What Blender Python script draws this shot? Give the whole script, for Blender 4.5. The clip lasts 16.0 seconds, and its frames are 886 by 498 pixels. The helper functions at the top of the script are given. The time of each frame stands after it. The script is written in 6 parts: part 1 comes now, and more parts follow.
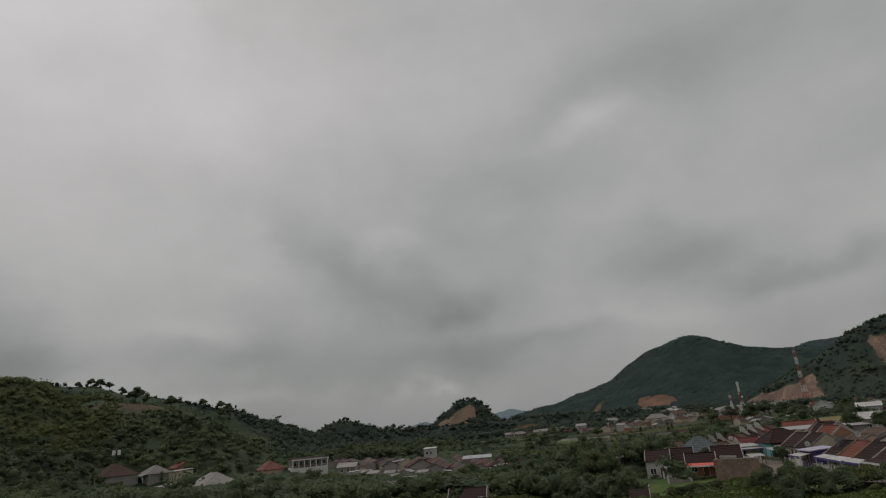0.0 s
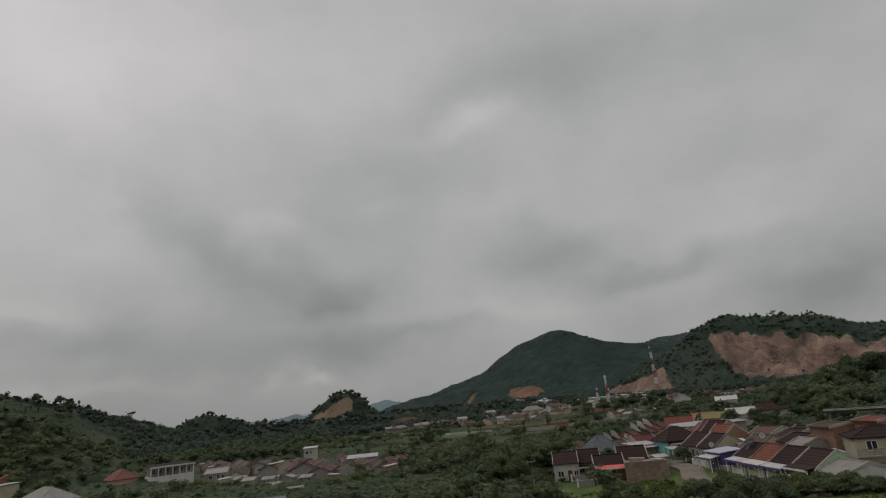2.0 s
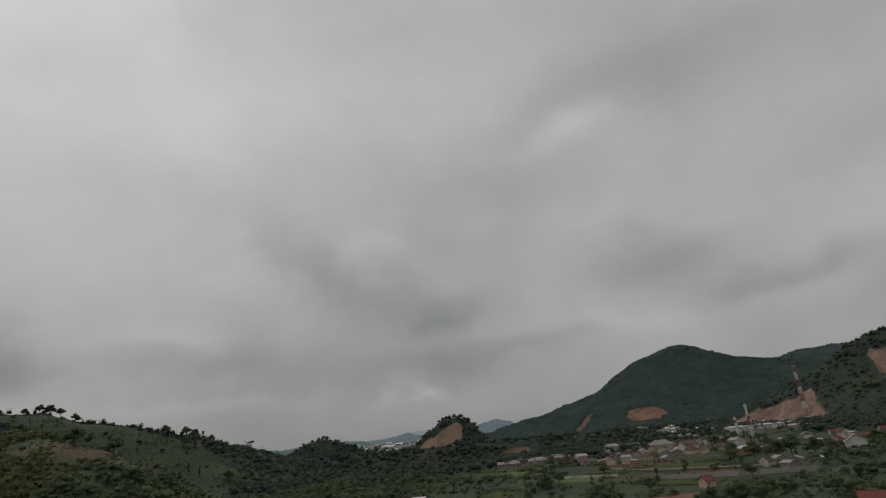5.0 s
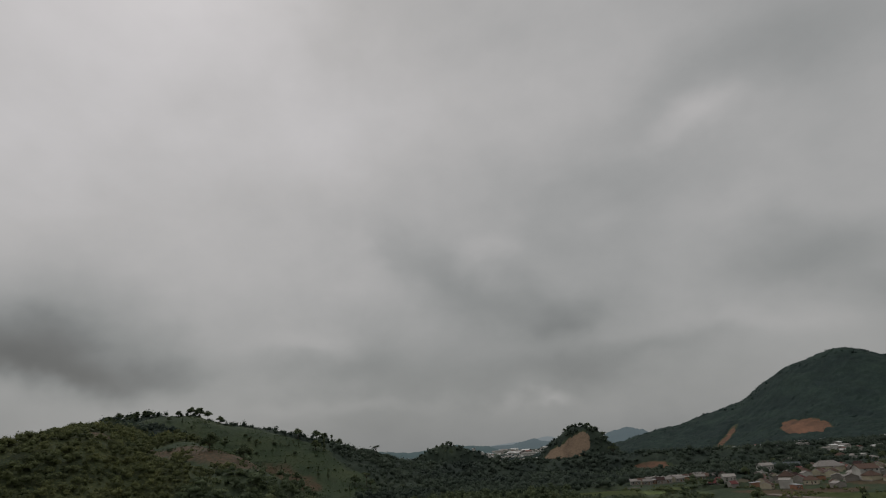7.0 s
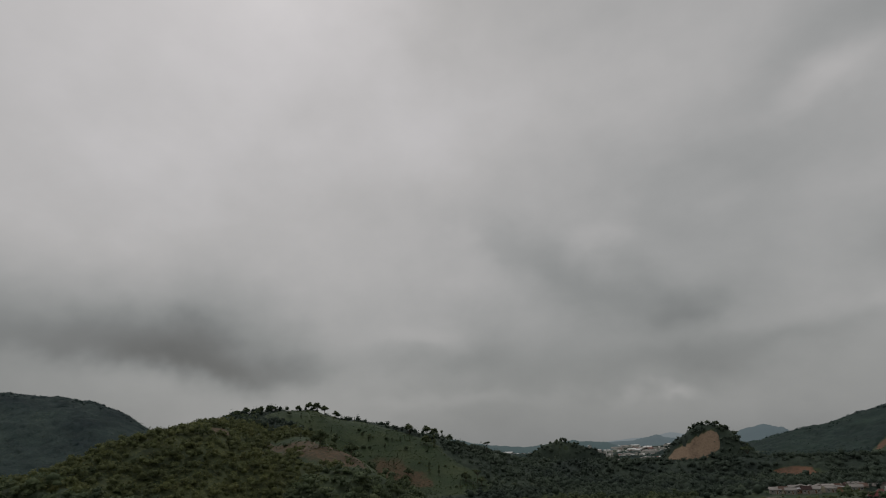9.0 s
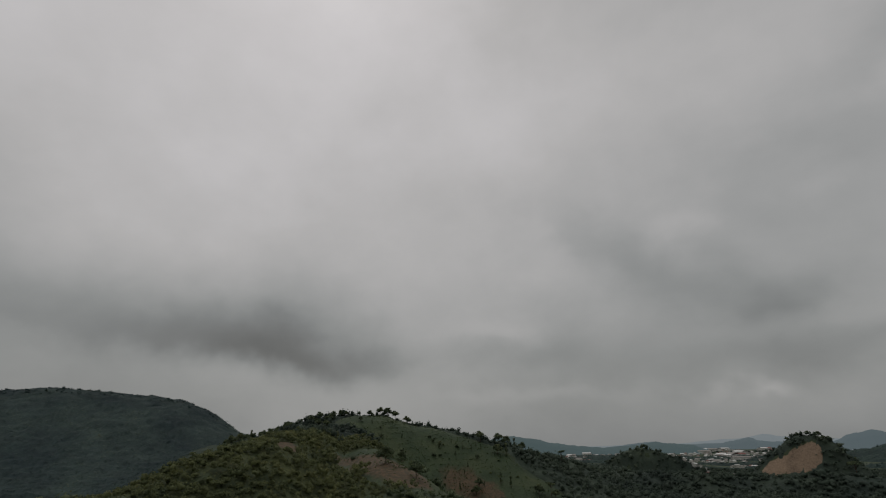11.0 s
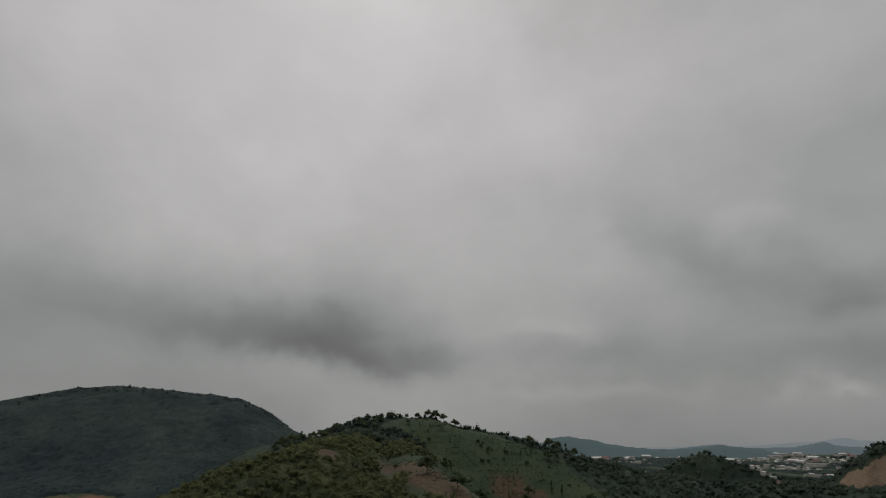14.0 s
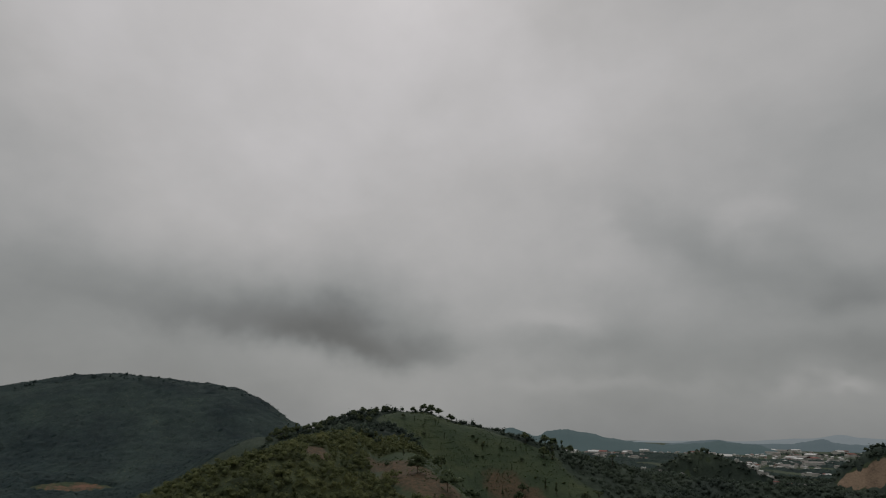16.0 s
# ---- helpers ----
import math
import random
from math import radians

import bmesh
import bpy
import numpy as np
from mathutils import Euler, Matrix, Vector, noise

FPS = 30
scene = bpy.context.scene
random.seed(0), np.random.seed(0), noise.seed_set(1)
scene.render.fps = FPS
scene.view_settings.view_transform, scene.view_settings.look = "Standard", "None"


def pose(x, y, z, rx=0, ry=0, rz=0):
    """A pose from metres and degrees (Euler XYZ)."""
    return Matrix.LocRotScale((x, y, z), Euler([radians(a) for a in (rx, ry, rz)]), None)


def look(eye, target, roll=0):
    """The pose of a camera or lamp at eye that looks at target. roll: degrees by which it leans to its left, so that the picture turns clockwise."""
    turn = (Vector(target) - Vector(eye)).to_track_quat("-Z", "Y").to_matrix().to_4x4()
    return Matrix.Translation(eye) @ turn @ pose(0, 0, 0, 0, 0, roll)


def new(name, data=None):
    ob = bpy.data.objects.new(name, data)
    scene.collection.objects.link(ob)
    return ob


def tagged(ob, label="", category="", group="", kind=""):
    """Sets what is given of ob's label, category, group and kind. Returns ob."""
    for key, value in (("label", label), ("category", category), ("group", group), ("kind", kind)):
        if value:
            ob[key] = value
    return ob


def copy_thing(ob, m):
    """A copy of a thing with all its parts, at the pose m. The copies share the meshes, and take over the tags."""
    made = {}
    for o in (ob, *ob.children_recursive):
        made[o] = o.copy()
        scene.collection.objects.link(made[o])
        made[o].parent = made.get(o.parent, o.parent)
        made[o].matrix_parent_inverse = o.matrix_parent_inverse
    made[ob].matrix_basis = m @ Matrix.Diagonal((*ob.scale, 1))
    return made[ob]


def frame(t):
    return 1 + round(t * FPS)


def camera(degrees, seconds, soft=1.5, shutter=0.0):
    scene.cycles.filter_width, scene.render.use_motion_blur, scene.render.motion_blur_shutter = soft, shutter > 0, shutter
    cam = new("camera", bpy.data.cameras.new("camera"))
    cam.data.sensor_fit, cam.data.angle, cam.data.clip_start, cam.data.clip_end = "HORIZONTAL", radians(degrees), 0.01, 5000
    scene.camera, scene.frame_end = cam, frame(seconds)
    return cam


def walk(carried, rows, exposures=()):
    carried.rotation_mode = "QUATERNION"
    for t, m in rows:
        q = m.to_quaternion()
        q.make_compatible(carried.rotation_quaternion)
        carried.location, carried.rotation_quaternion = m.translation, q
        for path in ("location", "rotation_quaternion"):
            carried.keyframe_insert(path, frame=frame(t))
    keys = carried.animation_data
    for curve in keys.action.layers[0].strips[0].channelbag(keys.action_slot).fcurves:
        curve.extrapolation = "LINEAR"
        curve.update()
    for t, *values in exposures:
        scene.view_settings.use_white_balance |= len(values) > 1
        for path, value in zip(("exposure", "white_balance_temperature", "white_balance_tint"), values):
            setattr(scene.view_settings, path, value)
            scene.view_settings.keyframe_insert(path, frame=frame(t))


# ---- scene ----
cam = camera(77.51, 16.0, soft=1.15)
PATH = [
    (0, (-0.06, -0.01, 14.06), (-21.50, 92.36, 45.82), -4.85),
    (0.5, (-3.10, 2.57, 13.98), (-14.24, 97.28, 44.10), -5.38),
    (1, (-5.53, 5.33, 14.34), (-12.12, 100.66, 43.81), -5.78),
    (1.5, (-7.35, 8.12, 15.60), (-9.46, 103.82, 44.53), -5.69),
    (2, (-8.66, 11.11, 17.60), (-9.14, 107.01, 45.93), -5.68),
    (2.5, (-9.56, 14.25, 20.13), (-9.94, 110.22, 48.24), -5.52),
    (3, (-9.96, 17.64, 22.94), (-12.28, 113.38, 51.73), -5.46),
    (3.5, (-10.16, 20.88, 25.67), (-15.84, 116.37, 54.80), -5.61),
    (4, (-10.18, 24.11, 27.59), (-19.66, 118.86, 58.13), -5.63),
    (6.5, (-9.38, 41.21, 34.92), (-42.72, 129.10, 69.02), -4.20),
    (7, (-9.98, 44.54, 35.19), (-48.22, 130.22, 69.76), -3.60),
    (7.5, (-10.42, 47.47, 35.28), (-52.79, 131.14, 69.97), -3.26),
    (8, (-10.34, 50.43, 35.76), (-57.84, 131.29, 70.48), -2.89),
    (8.5, (-10.30, 53.25, 36.81), (-61.38, 131.94, 71.44), -2.49),
    (9, (-10.37, 55.72, 38.69), (-65.38, 131.84, 73.04), -2.26),
    (9.5, (-10.58, 58.05, 41.03), (-68.69, 131.79, 75.47), -2.05),
    (12, (-11.12, 68.50, 54.57), (-79.50, 133.35, 88.02), -0.07),
    (12.5, (-11.11, 70.09, 55.44), (-80.44, 133.86, 89.01), 0.11),
    (13, (-11.48, 71.61, 55.93), (-81.39, 134.89, 89.22), 0.17),
    (13.5, (-11.96, 73.35, 55.97), (-82.49, 135.76, 89.60), 0.15),
    (14, (-12.26, 75.02, 56.03), (-84.20, 136.02, 89.27), 0.22),
    (14.5, (-12.52, 76.64, 56.60), (-85.37, 136.80, 89.37), 0.59),
    (15, (-12.80, 78.27, 57.58), (-85.94, 138.27, 89.98), 0.80),
    (15.5, (-13.16, 79.70, 59.19), (-86.58, 139.66, 91.04), 1.00),
    (16, (-13.46, 81.13, 61.03), (-86.16, 142.15, 92.53), 1.25),
]
walk(cam, [(t, look(eye, target, roll)) for t, eye, target, roll in PATH], [(0, 0.0), (1, 0.07), (1.5, 0.10), (3, 0.16), (4, 0.14), (7, -0.05), (16, -0.10)])

# ---- sky and light ----


def node(tree, kind, **inputs):
    n = tree.nodes.new(kind)
    for key, value in inputs.items():
        n.inputs[key.replace("_", " ")].default_value = value
    return n


def calc(tree, op, a, b=0.0, c=0.0):
    n = tree.nodes.new("ShaderNodeMath")
    n.operation = op
    for slot, value in zip(n.inputs, (a, b, c)):
        if isinstance(value, (int, float)):
            slot.default_value = value
        else:
            tree.links.new(value, slot)
    return n.outputs[0]


def ramp(tree, fac, stops):
    n = tree.nodes.new("ShaderNodeValToRGB")
    while len(n.color_ramp.elements) < len(stops):
        n.color_ramp.elements.new(0.5)
    for e, (at, col) in zip(n.color_ramp.elements, stops):
        e.position, e.color = at, (*col, 1)
    tree.links.new(fac, n.inputs[0])
    return n.outputs[0]


SUN_EL, SUN_AZ = 62.0, -60.0
world = bpy.data.worlds.new("overcast_sky")
scene.world = world
world.use_nodes = True
wt = world.node_tree
wt.nodes.clear()
sky = wt.nodes.new("ShaderNodeTexSky")
sky.sky_type, sky.sun_disc = "NISHITA", False
sky.sun_elevation, sky.sun_rotation = radians(SUN_EL), radians(SUN_AZ)
sky.air_density, sky.dust_density = 1.5, 4.0
coord = wt.nodes.new("ShaderNodeTexCoord").outputs["Generated"]
split = wt.nodes.new("ShaderNodeSeparateXYZ")
wt.links.new(coord, split.inputs[0])
az = calc(wt, "MULTIPLY", calc(wt, "ARCTAN2", split.outputs[0], split.outputs[1]), 57.2958)
el = calc(wt, "MULTIPLY", calc(wt, "ARCSINE", split.outputs[2]), 57.2958)


def sky_noise(scale, detail, rough, stretch):
    m = wt.nodes.new("ShaderNodeMapping")
    m.inputs["Scale"].default_value = (1, 1, stretch)
    wt.links.new(coord, m.inputs[0])
    n = node(wt, "ShaderNodeTexNoise", Scale=scale, Detail=detail, Roughness=rough)
    wt.links.new(m.outputs[0], n.inputs["Vector"])
    return n


warp = sky_noise(4.5, 4.5, 0.5, 1.25)
ws = wt.nodes.new("ShaderNodeSeparateXYZ")
wt.links.new(warp.outputs["Color"], ws.inputs[0])
waz = calc(wt, "ADD", az, calc(wt, "MULTIPLY", calc(wt, "SUBTRACT", ws.outputs[0], 0.5), 16.0))
wel = calc(wt, "ADD", el, calc(wt, "MULTIPLY", calc(wt, "SUBTRACT", ws.outputs[1], 0.5), 9.0))


def bank(azimuth, elevation, wide, above, below, depth, lean=0.0):
    """A soft cloud bank: how much it lightens (+) or darkens (-) the cover, falling off from its middle at its own rate upwards and downwards."""
    dx = calc(wt, "SUBTRACT", waz, azimuth)
    dy = calc(wt, "SUBTRACT", calc(wt, "SUBTRACT", wel, elevation), calc(wt, "MULTIPLY", dx, lean))
    u = calc(wt, "DIVIDE", dx, wide)
    v = calc(wt, "ADD", calc(wt, "DIVIDE", calc(wt, "MAXIMUM", dy, 0.0), above), calc(wt, "DIVIDE", calc(wt, "MINIMUM", dy, 0.0), below))
    q = calc(wt, "ADD", calc(wt, "MULTIPLY", u, u), calc(wt, "MULTIPLY", v, v))
    return calc(wt, "MULTIPLY", calc(wt, "EXPONENT", calc(wt, "MULTIPLY", q, -1.0)), depth)


# azimuth, elevation, half width, half height above and below (degrees), depth, lean
LOW_BANKS = [
    (-59.0, 7.8, 8.5, 3.6, 1.5, -0.204, -0.1), (-71.5, 9.0, 9.0, 4.2, 1.5, -0.096, -0.12), (-84.0, 10.4, 8.0, 3.5, 1.8, -0.04, -0.1), (-62.0, 15.0, 8.0, 4.0, 3.0, -0.022, 0.0), (-54.5, 12.5, 4.5, 3.0, 2.0, -0.035, 0.0),
    (-38.5, 7.6, 7.0, 2.2, 1.5, -0.042, 0.0), (-40.0, 10.6, 4.5, 1.6, 1.0, 0.028, 0.0), (-97.0, 22.0, 10.0, 10.0, 9.0, -0.066, 0.0),
]
MIDDLE_BANKS = [
    (-28.5, 19.2, 7.0, 3.8, 3.2, -0.051, -0.4), (-21.0, 15.6, 7.0, 3.4, 2.6, -0.05, -0.4), (-13.5, 11.9, 6.5, 2.8, 1.9, -0.099, 0.06), (-2.0, 24.3, 13.0, 3.6, 3.2, -0.03, -0.08), (11.5, 33.0, 14.0, 5.5, 4.5, -0.086, 0.05),
    (30.0, 31.5, 12.0, 5.0, 5.0, -0.032, 0.0), (11.0, 14.6, 7.0, 3.2, 2.2, -0.085, 0.0), (20.5, 11.8, 6.0, 1.6, 1.2, -0.064, 0.0), (-0.5, 7.8, 5.0, 1.3, 1.0, -0.015, 0.0), (30.0, 20.5, 9.0, 4.0, 3.0, -0.043, 0.0),
    (36.0, 8.0, 8.0, 2.0, 1.5, -0.074, 0.05),
]
GAPS = [
    (-64.0, 37.0, 27.0, 18.0, 15.0, 0.13, 0.0), (-4.5, 38.0, 8.0, 6.0, 6.0, 0.015, 0.0), (4.8, 28.7, 4.5, 2.0, 1.7, 0.073, 0.2), (-7.6, 20.3, 3.5, 1.6, 1.4, 0.013, 0.0), (-18.7, 20.2, 3.0, 1.5, 1.5, 0.036, 0.0),
    (4.3, 9.6, 6.0, 1.2, 1.0, 0.025, 0.0), (31.0, 13.6, 8.0, 1.8, 1.4, 0.021, 0.0), (34.0, 4.6, 8.0, 1.2, 1.0, 0.035, 0.0),
]
HORIZON = [
    (-12.0, 7.2, 11.0, 2.5, 2.5, -0.103, 0.0), (-34.0, 3.8, 11.0, 0.7, 0.7, 0.03, 0.0), (-17.2, 4.4, 2.2, 0.6, 0.4, 0.055, 0.0), (-60.0, 4.0, 22.0, 2.0, 2.0, -0.012, 0.0),
]
# the broad light and shade of the cover, in steps of 20 degrees round the sky from -90, at three heights
BROAD = {8: [-0.092, -0.052, -0.004, -0.048, 0.024, 0.019, -0.013], 20: [0.023, 0.021, -0.002, 0.037, -0.027, 0.025, 0.048], 34: [0.04, -0.041, -0.017, 0.053, 0.049, 0.042, 0.03]}
cover = calc(wt, "MULTIPLY", calc(wt, "SUBTRACT", sky_noise(3.0, 6.0, 0.5, 1.35).outputs["Fac"], 0.5), 0.09)
cover = calc(wt, "ADD", cover, calc(wt, "MULTIPLY", calc(wt, "SUBTRACT", sky_noise(7.5, 8.0, 0.56, 1.5).outputs["Fac"], 0.5), 0.06))
cover = calc(wt, "ADD", cover, 0.665)
# the cover is thicker east of one soft edge, and hazier low down
edge_of = calc(wt, "MINIMUM", calc(wt, "MAXIMUM", calc(wt, "DIVIDE", calc(wt, "ADD", waz, 41.0), 9.0), 0.0), 1.0)
cover = calc(wt, "SUBTRACT", cover, calc(wt, "MULTIPLY", edge_of, 0.035))
cover = calc(wt, "SUBTRACT", cover, calc(wt, "MULTIPLY", calc(wt, "EXPONENT", calc(wt, "MULTIPLY", calc(wt, "MAXIMUM", el, 0.0), -0.16)), 0.10))
# as under any overcast, the cover is brightest overhead
high_up = calc(wt, "MINIMUM", calc(wt, "MAXIMUM", calc(wt, "DIVIDE", calc(wt, "SUBTRACT", el, 40.0), 38.0), 0.0), 1.0)
cover = calc(wt, "ADD", cover, calc(wt, "MULTIPLY", high_up, 0.20))
for row in LOW_BANKS + MIDDLE_BANKS + GAPS + HORIZON:
    cover = calc(wt, "ADD", cover, bank(*row))
for height, depths in BROAD.items():
    for k, depth in enumerate(depths):
        cover = calc(wt, "ADD", cover, bank(-90 + 20 * k, height, 12.0, 8.0, 7.0, depth))
shade = calc(wt, "MINIMUM", calc(wt, "MAXIMUM", cover, 0.02), 0.98)


def grey(v, tint):
    return [((v + 0.055) / 1.055) ** 2.4 * k for k in tint]


tone = ramp(wt, shade, [(v, grey(v, (1.012 * tint[0], *tint[1:]))) for v, tint in ((0.30, (0.96, 1.0, 1.0)), (0.42, (0.975, 1.0, 0.985)), (0.50, (0.96, 1.0, 0.995)), (0.56, (0.968, 1.0, 0.99)), (0.62, (0.986, 1.0, 0.99)), (0.70, (1.012, 1.0, 0.99)), (0.78, (1.02, 1.0, 1.01)), (0.90, (1.02, 1.0, 1.02)))])
under = wt.nodes.new("ShaderNodeBackground")
under.inputs["Strength"].default_value = 0.08
wt.links.new(sky.outputs[0], under.inputs["Color"])
clouds = wt.nodes.new("ShaderNodeBackground")
clouds.inputs["Strength"].default_value = 1.0
wt.links.new(tone, clouds.inputs["Color"])
both = wt.nodes.new("ShaderNodeMixShader")
both.inputs[0].default_value = 0.96
wt.links.new(under.outputs[0], both.inputs[1])
wt.links.new(clouds.outputs[0], both.inputs[2])
wout = wt.nodes.new("ShaderNodeOutputWorld")
wt.links.new(both.outputs[0], wout.inputs[0])

sun_data = bpy.data.lights.new("sun", "SUN")
sun_data.energy, sun_data.angle, sun_data.color = 0.5, radians(25), (1.0, 0.97, 0.92)
sun = new("sun", sun_data)
sun.matrix_world = look((300 * math.sin(radians(SUN_AZ)), 300 * math.cos(radians(SUN_AZ)), 300 * math.tan(radians(SUN_EL))), (0, 0, 0))

# ---- materials ----


def surface(name, base, rough=0.85, metal=0.0, grain=0.25, size=1.0, vary=0.15, bump=0.1, island=0.0, stain=None, obj_random=0.0):
    """A surface of one base colour with grain, larger stains and fine relief; size: the grain's size in metres."""
    m = bpy.data.materials.new(name)
    m.use_nodes = True
    t = m.node_tree
    b = t.nodes["Principled BSDF"]
    b.inputs["Roughness"].default_value, b.inputs["Metallic"].default_value = rough, metal
    b.inputs["Specular IOR Level"].default_value = 0.25
    geo = t.nodes.new("ShaderNodeNewGeometry")
    fine = node(t, "ShaderNodeTexNoise", Scale=1.0 / size, Detail=5.0, Roughness=0.65)
    wide = node(t, "ShaderNodeTexNoise", Scale=0.11 / size, Detail=3.0, Roughness=0.6)
    for n in (fine, wide):
        t.links.new(geo.outputs["Position"], n.inputs["Vector"])
    k = calc(t, "ADD", calc(t, "MULTIPLY", calc(t, "SUBTRACT", fine.outputs["Fac"], 0.5), 2 * grain), 1.0)
    k = calc(t, "ADD", k, calc(t, "MULTIPLY", calc(t, "SUBTRACT", wide.outputs["Fac"], 0.5), 3 * vary))
    if island:
        k = calc(t, "ADD", k, calc(t, "MULTIPLY", calc(t, "SUBTRACT", geo.outputs["Random Per Island"], 0.5), 2 * island))
    if obj_random:
        info = t.nodes.new("ShaderNodeObjectInfo")
        k = calc(t, "ADD", k, calc(t, "MULTIPLY", calc(t, "SUBTRACT", info.outputs["Random"], 0.5), 2 * obj_random))
    tint = t.nodes.new("ShaderNodeMix")
    tint.data_type, tint.blend_type = "RGBA", "MIX"
    tint.inputs[6].default_value, tint.inputs[7].default_value = (*base, 1), (*(stain or [c * 0.6 for c in base]), 1)
    t.links.new(calc(t, "MULTIPLY", calc(t, "SUBTRACT", wide.outputs["Fac"], 0.42), 3.0 if stain else 1.2), tint.inputs[0])
    mul = t.nodes.new("ShaderNodeVectorMath")
    mul.operation = "SCALE"
    t.links.new(tint.outputs[2], mul.inputs[0])
    t.links.new(k, mul.inputs[3])
    t.links.new(mul.outputs[0], b.inputs["Base Color"])
    if bump:
        bm = node(t, "ShaderNodeBump", Strength=0.6, Distance=bump)
        t.links.new(fine.outputs["Fac"], bm.inputs["Height"])
        t.links.new(bm.outputs[0], b.inputs["Normal"])
    return m


def leafage(name, dark, light, dry, far=False):
    """Foliage: each tree and each tuft has its own tone, patches of the wood differ, and the leaves let some light through."""
    m = surface(name, dark, rough=0.75, grain=0.45, size=2.2 if far else 0.6, vary=0.2, bump=0.5 if far else 0.2)
    t = m.node_tree
    b = t.nodes["Principled BSDF"]
    b.inputs["Specular IOR Level"].default_value = 0.15
    geo = t.nodes.new("ShaderNodeNewGeometry")
    tone = t.nodes.new("ShaderNodeAttribute")
    tone.attribute_name = "tone"
    patch = node(t, "ShaderNodeTexNoise", Scale=0.018 if far else 0.035, Detail=4.0, Roughness=0.6)
    t.links.new(geo.outputs["Position"], patch.inputs["Vector"])
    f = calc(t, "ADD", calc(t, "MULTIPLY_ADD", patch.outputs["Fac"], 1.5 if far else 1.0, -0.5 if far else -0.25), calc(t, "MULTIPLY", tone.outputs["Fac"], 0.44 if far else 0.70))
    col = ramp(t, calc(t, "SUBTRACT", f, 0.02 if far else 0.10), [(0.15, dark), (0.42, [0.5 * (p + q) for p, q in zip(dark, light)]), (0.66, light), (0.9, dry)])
    old = b.inputs["Base Color"].links[0].from_node
    t.links.new(col, old.inputs[0])
    thin = t.nodes.new("ShaderNodeBsdfTranslucent")
    t.links.new(old.outputs[0], thin.inputs[0])
    mix = t.nodes.new("ShaderNodeMixShader")
    mix.inputs[0].default_value = 0.36
    t.links.new(b.outputs[0], mix.inputs[1])
    t.links.new(thin.outputs[0], mix.inputs[2])
    t.links.new(mix.outputs[0], t.nodes["Material Output"].inputs["Surface"])
    return m


M = {}
M["leaf"] = leafage("foliage", (0.070, 0.096, 0.062), (0.126, 0.160, 0.082), (0.190, 0.200, 0.092))
# bluer and paler with distance: air haze put into the leaf colour
M["leaf_hazed"] = leafage("far_woods", (0.038, 0.062, 0.058), (0.058, 0.094, 0.076), (0.086, 0.124, 0.086), True)
M["leaf_hazed_back"] = leafage("back_woods", (0.056, 0.084, 0.084), (0.078, 0.116, 0.108), (0.100, 0.142, 0.118), True)
# the western hill's leaves carry a painted blue haze tint too
M["leaf_hazed_west"] = leafage("western_woods", (0.030, 0.052, 0.055), (0.064, 0.098, 0.086), (0.115, 0.136, 0.090), True)
M["leaf_hill"] = leafage("hill_woods", (0.060, 0.082, 0.056), (0.104, 0.132, 0.080), (0.150, 0.168, 0.090), True)
M["leaf_mid"] = leafage("middle_woods", (0.046, 0.066, 0.054), (0.084, 0.112, 0.078), (0.125, 0.148, 0.090), True)
M["shrub"] = leafage("scrub", (0.074, 0.096, 0.052), (0.160, 0.178, 0.074), (0.230, 0.220, 0.094))
M["grass"] = leafage("rough_grass", (0.064, 0.094, 0.026), (0.108, 0.142, 0.040), (0.165, 0.165, 0.058))
M["weeds"] = leafage("dull_weeds", (0.054, 0.084, 0.036), (0.095, 0.125, 0.052), (0.145, 0.150, 0.070))
M["bark"] = surface("bark", (0.09, 0.07, 0.05), size=0.4, grain=0.4)
M["wall_white"] = surface("white_render", (0.56, 0.55, 0.51), size=0.8, stain=(0.26, 0.245, 0.22), obj_random=0.12)
M["wall_cream"] = surface("cream_render", (0.50, 0.45, 0.33), size=0.8, stain=(0.27, 0.235, 0.18), obj_random=0.12)
M["wall_grey"] = surface("bare_cement", (0.32, 0.30, 0.27), size=0.9, grain=0.4, stain=(0.20, 0.18, 0.16), obj_random=0.15)
M["wall_brick"] = surface("raw_brick", (0.36, 0.19, 0.12), size=0.4, grain=0.5, stain=(0.25, 0.15, 0.11))
M["wall_green"] = surface("pale_green_paint", (0.33, 0.62, 0.30), size=0.8, stain=(0.25, 0.42, 0.22))
M["wall_lime"] = surface("lime_paint", (0.55, 0.62, 0.22), size=0.8)
M["wall_ochre"] = surface("ochre_render", (0.30, 0.21, 0.13), size=0.6, stain=(0.16, 0.12, 0.085), obj_random=0.15)
M["wall_teal"] = surface("turquoise_paint", (0.19, 0.44, 0.43), size=0.8, stain=(0.13, 0.32, 0.31))
M["wall_pink"] = surface("salmon_paint", (0.62, 0.40, 0.30), size=0.8)
M["wall_blue"] = surface("dark_violet_paint", (0.10, 0.08, 0.22), size=0.8)
M["wall_stone"] = surface("retaining_stone", (0.27, 0.20, 0.155), size=0.7, grain=0.7, stain=(0.13, 0.10, 0.08), bump=0.3)
M["wall_orange"] = surface("orange_brick", (0.29, 0.17, 0.115), size=0.5, grain=0.6, stain=(0.17, 0.115, 0.085))
M["glass"] = surface("dark_glass", (0.03, 0.035, 0.04), rough=0.15, grain=0.1, bump=0.0)
M["wood"] = surface("door_wood", (0.16, 0.09, 0.05), size=0.4)
M["coping"] = surface("weathered_coping", (0.42, 0.39, 0.35), size=0.6, stain=(0.14, 0.12, 0.11))
M["mesh_grey"] = surface("grey_wire_mesh", (0.16, 0.16, 0.16), size=0.3)
